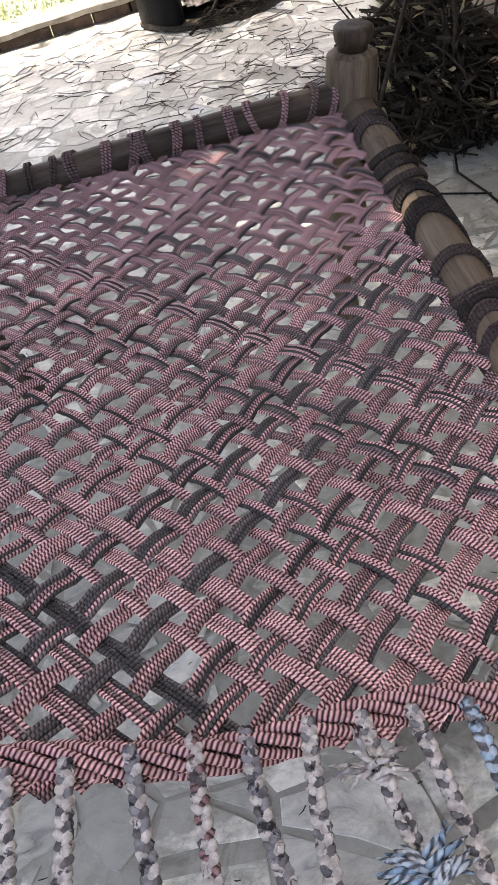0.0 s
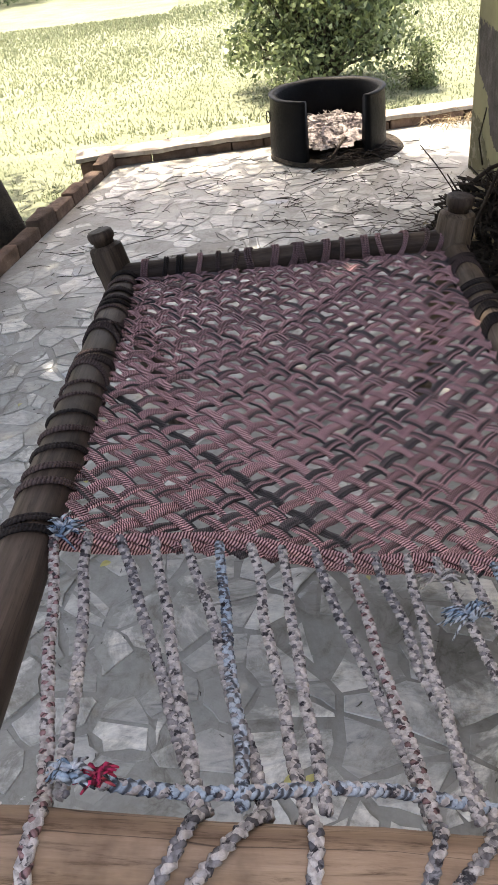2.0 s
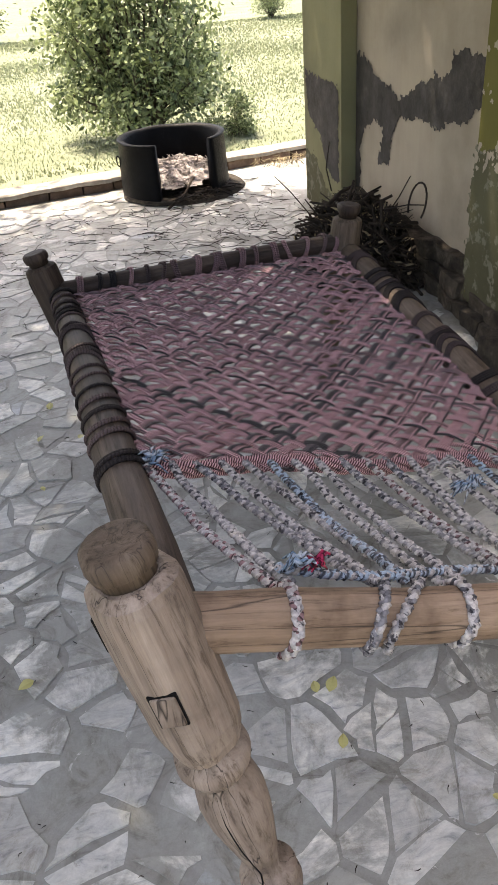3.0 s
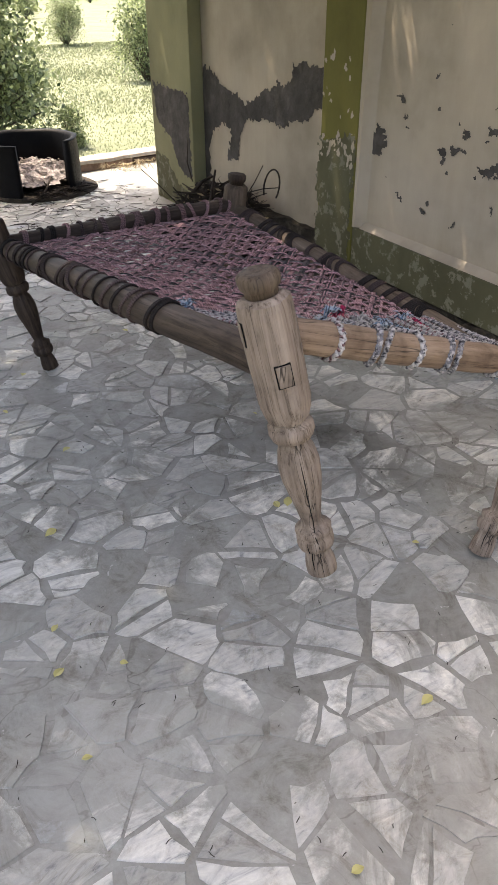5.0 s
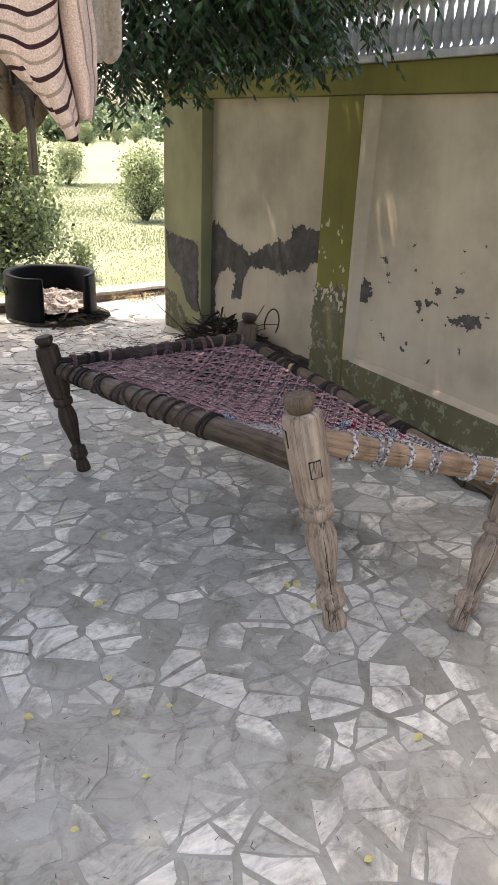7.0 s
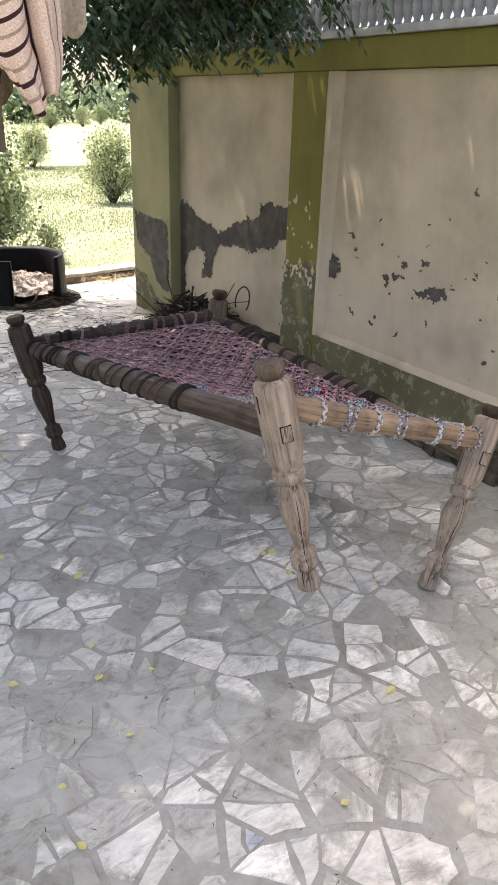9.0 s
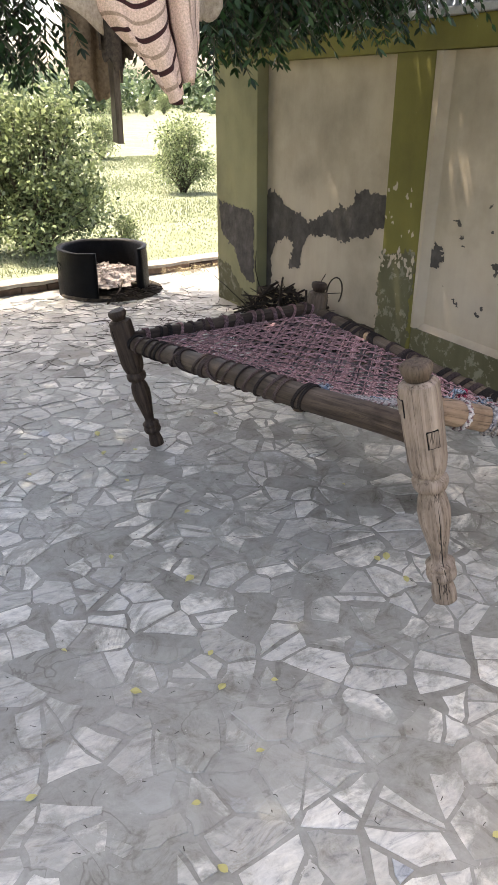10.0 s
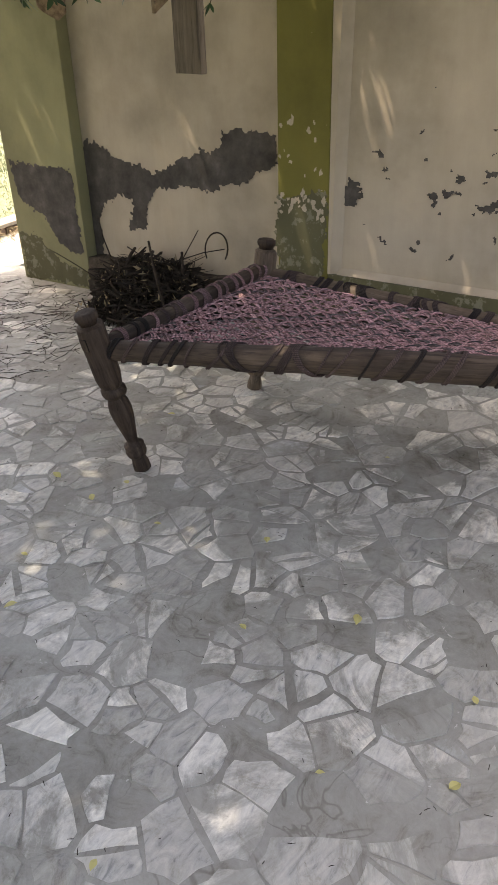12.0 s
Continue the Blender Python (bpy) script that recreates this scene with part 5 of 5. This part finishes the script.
# ---- orchard bushes ----
def make_bush(name, height, radius, leaves, size, seed, mat, label, lumps=26, stem=0.05, low=0.16):
    bush = empty(name, label, "bush", "orchard bushes")
    rng = random.Random(seed)
    nr = np.random.default_rng(seed)
    lines = []
    pts = []
    for i in range(lumps):
        a, rr = rng.uniform(0, 6.283), radius * math.sqrt(rng.random()) * (0.88 if lumps > 100 else 0.78)
        zz = height * (low + (0.88 - low) * rng.random())
        taper = 1.0 - 0.55 * max(0, zz / height - 0.45) / 0.55
        c = Vector((rr * math.cos(a) * taper, rr * math.sin(a) * taper, zz))
        s = radius * (rng.uniform(0.07, 0.17) if lumps > 100 else rng.uniform(0.12, 0.24))
        pts.append(np.array(c) + nr.normal(size=(leaves // lumps, 3)) * s)
        lines.append(([Vector((0, 0, 0)), c * 0.4 + Vector((0, 0, 0.08)), c], [stem * 0.45, stem * 0.28, stem * 0.1]))
    lines.append(([Vector((0, 0, -0.1)), Vector((0.01, 0, height * 0.25)), Vector((0, 0.02, height * 0.6))], [stem, stem * 0.8, stem * 0.3]))
    tubes_object("stem", lines, BARK, bush, "brown stems", 6)
    p = np.concatenate(pts)
    p = p[p[:, 2] > 0.03]
    leaf_cloud("crown", p, size, mat, bush, "", aspect=0.5, seed=seed, droop=0.1)
    return bush


big = make_bush("bush", 1.85, 0.95, 21000, 0.058, 41, LEAF_BUSH, "dense leafy citrus bush in the sun behind the stove", 110, 0.06)
big.matrix_world = pose(0.86, 7.85, -0.22)
low = make_bush("bush", 0.62, 0.40, 2600, 0.042, 42, LEAF_BUSH, "low leafy shoot beside the large bush", 12, 0.02)
low.matrix_world = pose(1.72, 7.3, -0.22) @ Matrix.Diagonal((0.75, 0.75, 0.75, 1))
mid = make_bush("bush", 1.55, 0.66, 8000, 0.055, 43, LEAF_BUSH, "young citrus bush standing in the pasture", 34, 0.045, 0.20)
mid.matrix_world = pose(4.9, 12.6, -0.28) @ Matrix.Diagonal((0.9, 0.9, 0.92, 1))
for x, y, s, a in ((19.5, 57, 1.2, 0), (31.5, 63, 1.3, 60), (17.6, 34.0, 1.0, 100), (19.3, 34.6, 0.9, 10), (22.5, 39, 1.0, 200), (27.6, 46.6, 0.8, 250), (9.5, 37.0, 1.0, 30), (6.3, 21.5, 0.9, 130), (-1.2, 22.4, 1.1, 70),
                   (36, 56, 1.0, 140), (24, 62, 1.2, 300), (14, 58, 1.3, 20), (40, 66, 1.3, 80), (9, 48, 1.2, 33), (3, 40, 1.2, 77), (29, 70, 1.3, 190), (12.3, 24, 0.45, 12)):
    copy_thing(mid, pose(x, y, -0.3, 0, 0, a) @ Matrix.Diagonal((s, s, s, 1)))


def far_woods():
    r = np.random.default_rng(77)
    pts = []
    for i in range(420):
        az = r.uniform(-0.55, 0.95)
        dist = r.uniform(70, 150)
        h = r.uniform(2.6, 5.2) * (dist / 95)
        c = np.array([math.sin(az) * dist, math.cos(az) * dist, -0.3])
        for k in range(5):
            s = h * r.uniform(0.18, 0.28)
            cc = c + np.array([r.normal() * h * 0.45, r.normal() * h * 0.3, h * r.uniform(0.2, 0.72)])
            pts.append(cc + r.normal(size=(105, 3)) * s * 0.75)
    # nearer thicket at the field's edge to the left
    for i in range(30):
        c = np.array([r.uniform(-8.5, -0.8), r.uniform(21.0, 24.0), -0.3])
        h = r.uniform(1.0, 1.9)
        for k in range(3):
            pts.append(c + np.array([r.normal() * 0.4, r.normal() * 0.3, h * r.uniform(0.2, 0.8)]) + r.normal(size=(150, 3)) * 0.26)
    p = np.concatenate(pts)
    near = p[:, 1] < 40
    p = p[p[:, 2] > -0.25]
    near = p[:, 1] < 40
    tagged(leaf_cloud("far_woods", p[~near], 0.5, LEAF_FAR_HAZED, None, seed=6, aspect=0.7, droop=0), "line of trees along the horizon, paled with painted haze", "trees", kind="stuff")
    tagged(leaf_cloud("thicket", p[near], 0.085, LEAF_FAR_HAZED, None, seed=8, aspect=0.5, droop=0), "dark thicket at the edge of the field", "bushes", kind="stuff")


far_woods()


# ---- paving stones ----
def build_paving():
    rng = random.Random(55)
    cell = 0.100
    nx, ny = 74, 103
    x0, y0 = -4.9, -3.6
    seeds = {}
    for i in range(nx):
        for j in range(ny):
            seeds[i, j] = Vector((x0 + (i + 0.5 + rng.uniform(-0.5, 0.5) + 0.5 * (j % 2)) * cell, y0 + (j + 0.5 + rng.uniform(-0.5, 0.5)) * cell))
    # merge some neighbours into larger slabs by dropping seeds
    for k in list(seeds):
        if rng.random() < 0.27:
            del seeds[k]
    far_v, far_f = [], []
    made = 0
    for (i, j), s in seeds.items():
        if s.x > WX - 0.08 or s.y > kerb_y(s.x) - 0.12:
            continue
        if s.y > 2.7 and s.x < SA.x + (s.y - SA.y) * SDIR.x / SDIR.y + 0.1:
            continue
        poly = [s + Vector((cell * 1.9 * math.cos(a), cell * 1.9 * math.sin(a))) for a in [k * math.pi / 5 for k in range(10)]]
        bare = rng.random() < 0.14
        for di in range(-3, 4):
            for dj in range(-3, 4):
                o = seeds.get((i + di, j + dj))
                if o is None or (di == 0 and dj == 0):
                    continue
                d = o - s
                L = d.length
                if L > cell * 3.6:
                    continue
                d = d / L
                lim = L / 2 - rng.choice((0.0015, 0.002, 0.003, 0.005, 0.009, 0.016))
                out = []
                for a, b in zip(poly, poly[1:] + poly[:1]):
                    fa, fb = (a - s).dot(d) - lim, (b - s).dot(d) - lim
                    if fa <= 0:
                        out.append(a)
                    if (fa < 0) != (fb < 0) and abs(fa - fb) > 1e-9:
                        out.append(a.lerp(b, fa / (fa - fb)))
                poly = out
                if len(poly) < 3:
                    break
            if len(poly) < 3:
                break
        if bare or len(poly) < 3:
            continue
        # drop points that nearly coincide; break about half of the slabs in two
        clean = [p for k, p in enumerate(poly) if (p - poly[k - 1]).length > 0.012]
        if len(clean) < 3:
            continue
        shards = [clean]
        if rng.random() < 0.34:
            ang = rng.uniform(0, math.pi)
            dn = Vector((math.cos(ang), math.sin(ang)))
            mid = sum(clean, Vector((0, 0))) / len(clean) + Vector((rng.gauss(0, 0.015), rng.gauss(0, 0.015)))
            shards = []
            for sg in (1, -1):
                out = []
                for a, b in zip(clean, clean[1:] + clean[:1]):
                    fa, fb = (a - mid).dot(dn) * sg + 0.004, (b - mid).dot(dn) * sg + 0.004
                    if fa <= 0:
                        out.append(a)
                    if (fa < 0) != (fb < 0) and abs(fa - fb) > 1e-9:
                        out.append(a.lerp(b, fa / (fa - fb)))
                if len(out) >= 3 and rng.random() > 0.12:
                    shards.append(out)
        for clean in shards:
            area = abs(sum(a.x * b.y - b.x * a.y for a, b in zip(clean, clean[1:] + clean[:1]))) / 2
            if area < 0.0009:
                continue
            s = sum(clean, Vector((0, 0))) / len(clean)
            edge = []
            for a, b in zip(clean, clean[1:] + clean[:1]):
                edge.append(a)
                if (b - a).length > 0.05:
                    m = a.lerp(b, rng.uniform(0.3, 0.7))
                    n = Vector((b.y - a.y, a.x - b.x)).normalized()
                    edge.append(m + n * rng.uniform(-0.010, 0.006))
            n = len(edge)
            h = rng.choice((0.0007, 0.0012, 0.0018, 0.003, 0.0042))
            tx, ty = rng.uniform(-0.012, 0.012) * h / 0.004, rng.uniform(-0.012, 0.012) * h / 0.004
            near = -1.3 < s.x < 0.45 and -0.6 < s.y < 1.5 and made < 300
            o = Vector((s.x, s.y, 0)) if near else Vector((0, 0, 0))
            top = []
            ring = []
            for p in edge:
                q = s.lerp(p, 0.965)
                top.append(Vector((q.x, q.y, h + tx * (q.x - s.x) + ty * (q.y - s.y))) - o)
                ring.append(Vector((p.x, p.y, -0.004)) - o)
            verts = top + ring
            faces = [tuple(range(n))] + [(k, n + k, n + (k + 1) % n, (k + 1) % n) for k in range(n)]
            if faces:
                ar = sum(a.x * b.y - b.x * a.y for a, b in zip(edge, edge[1:] + edge[:1]))
                if ar < 0:
                    faces = [tuple(reversed(f)) for f in faces]
            if near:
                piece("paving_stone", mesh_of("paving_stone", verts, faces, STONE), floor, Matrix.Translation(o))
                made += 1
            else:
                b = len(far_v)
                far_v += verts
                far_f += [tuple(b + k for k in f) for f in faces]
    rest = piece("paving_rest", mesh_of("paving_rest", far_v, far_f, STONE_FAR), floor)
    tagged(rest, "broken paving stones set in cement", kind="stuff")


build_paving()
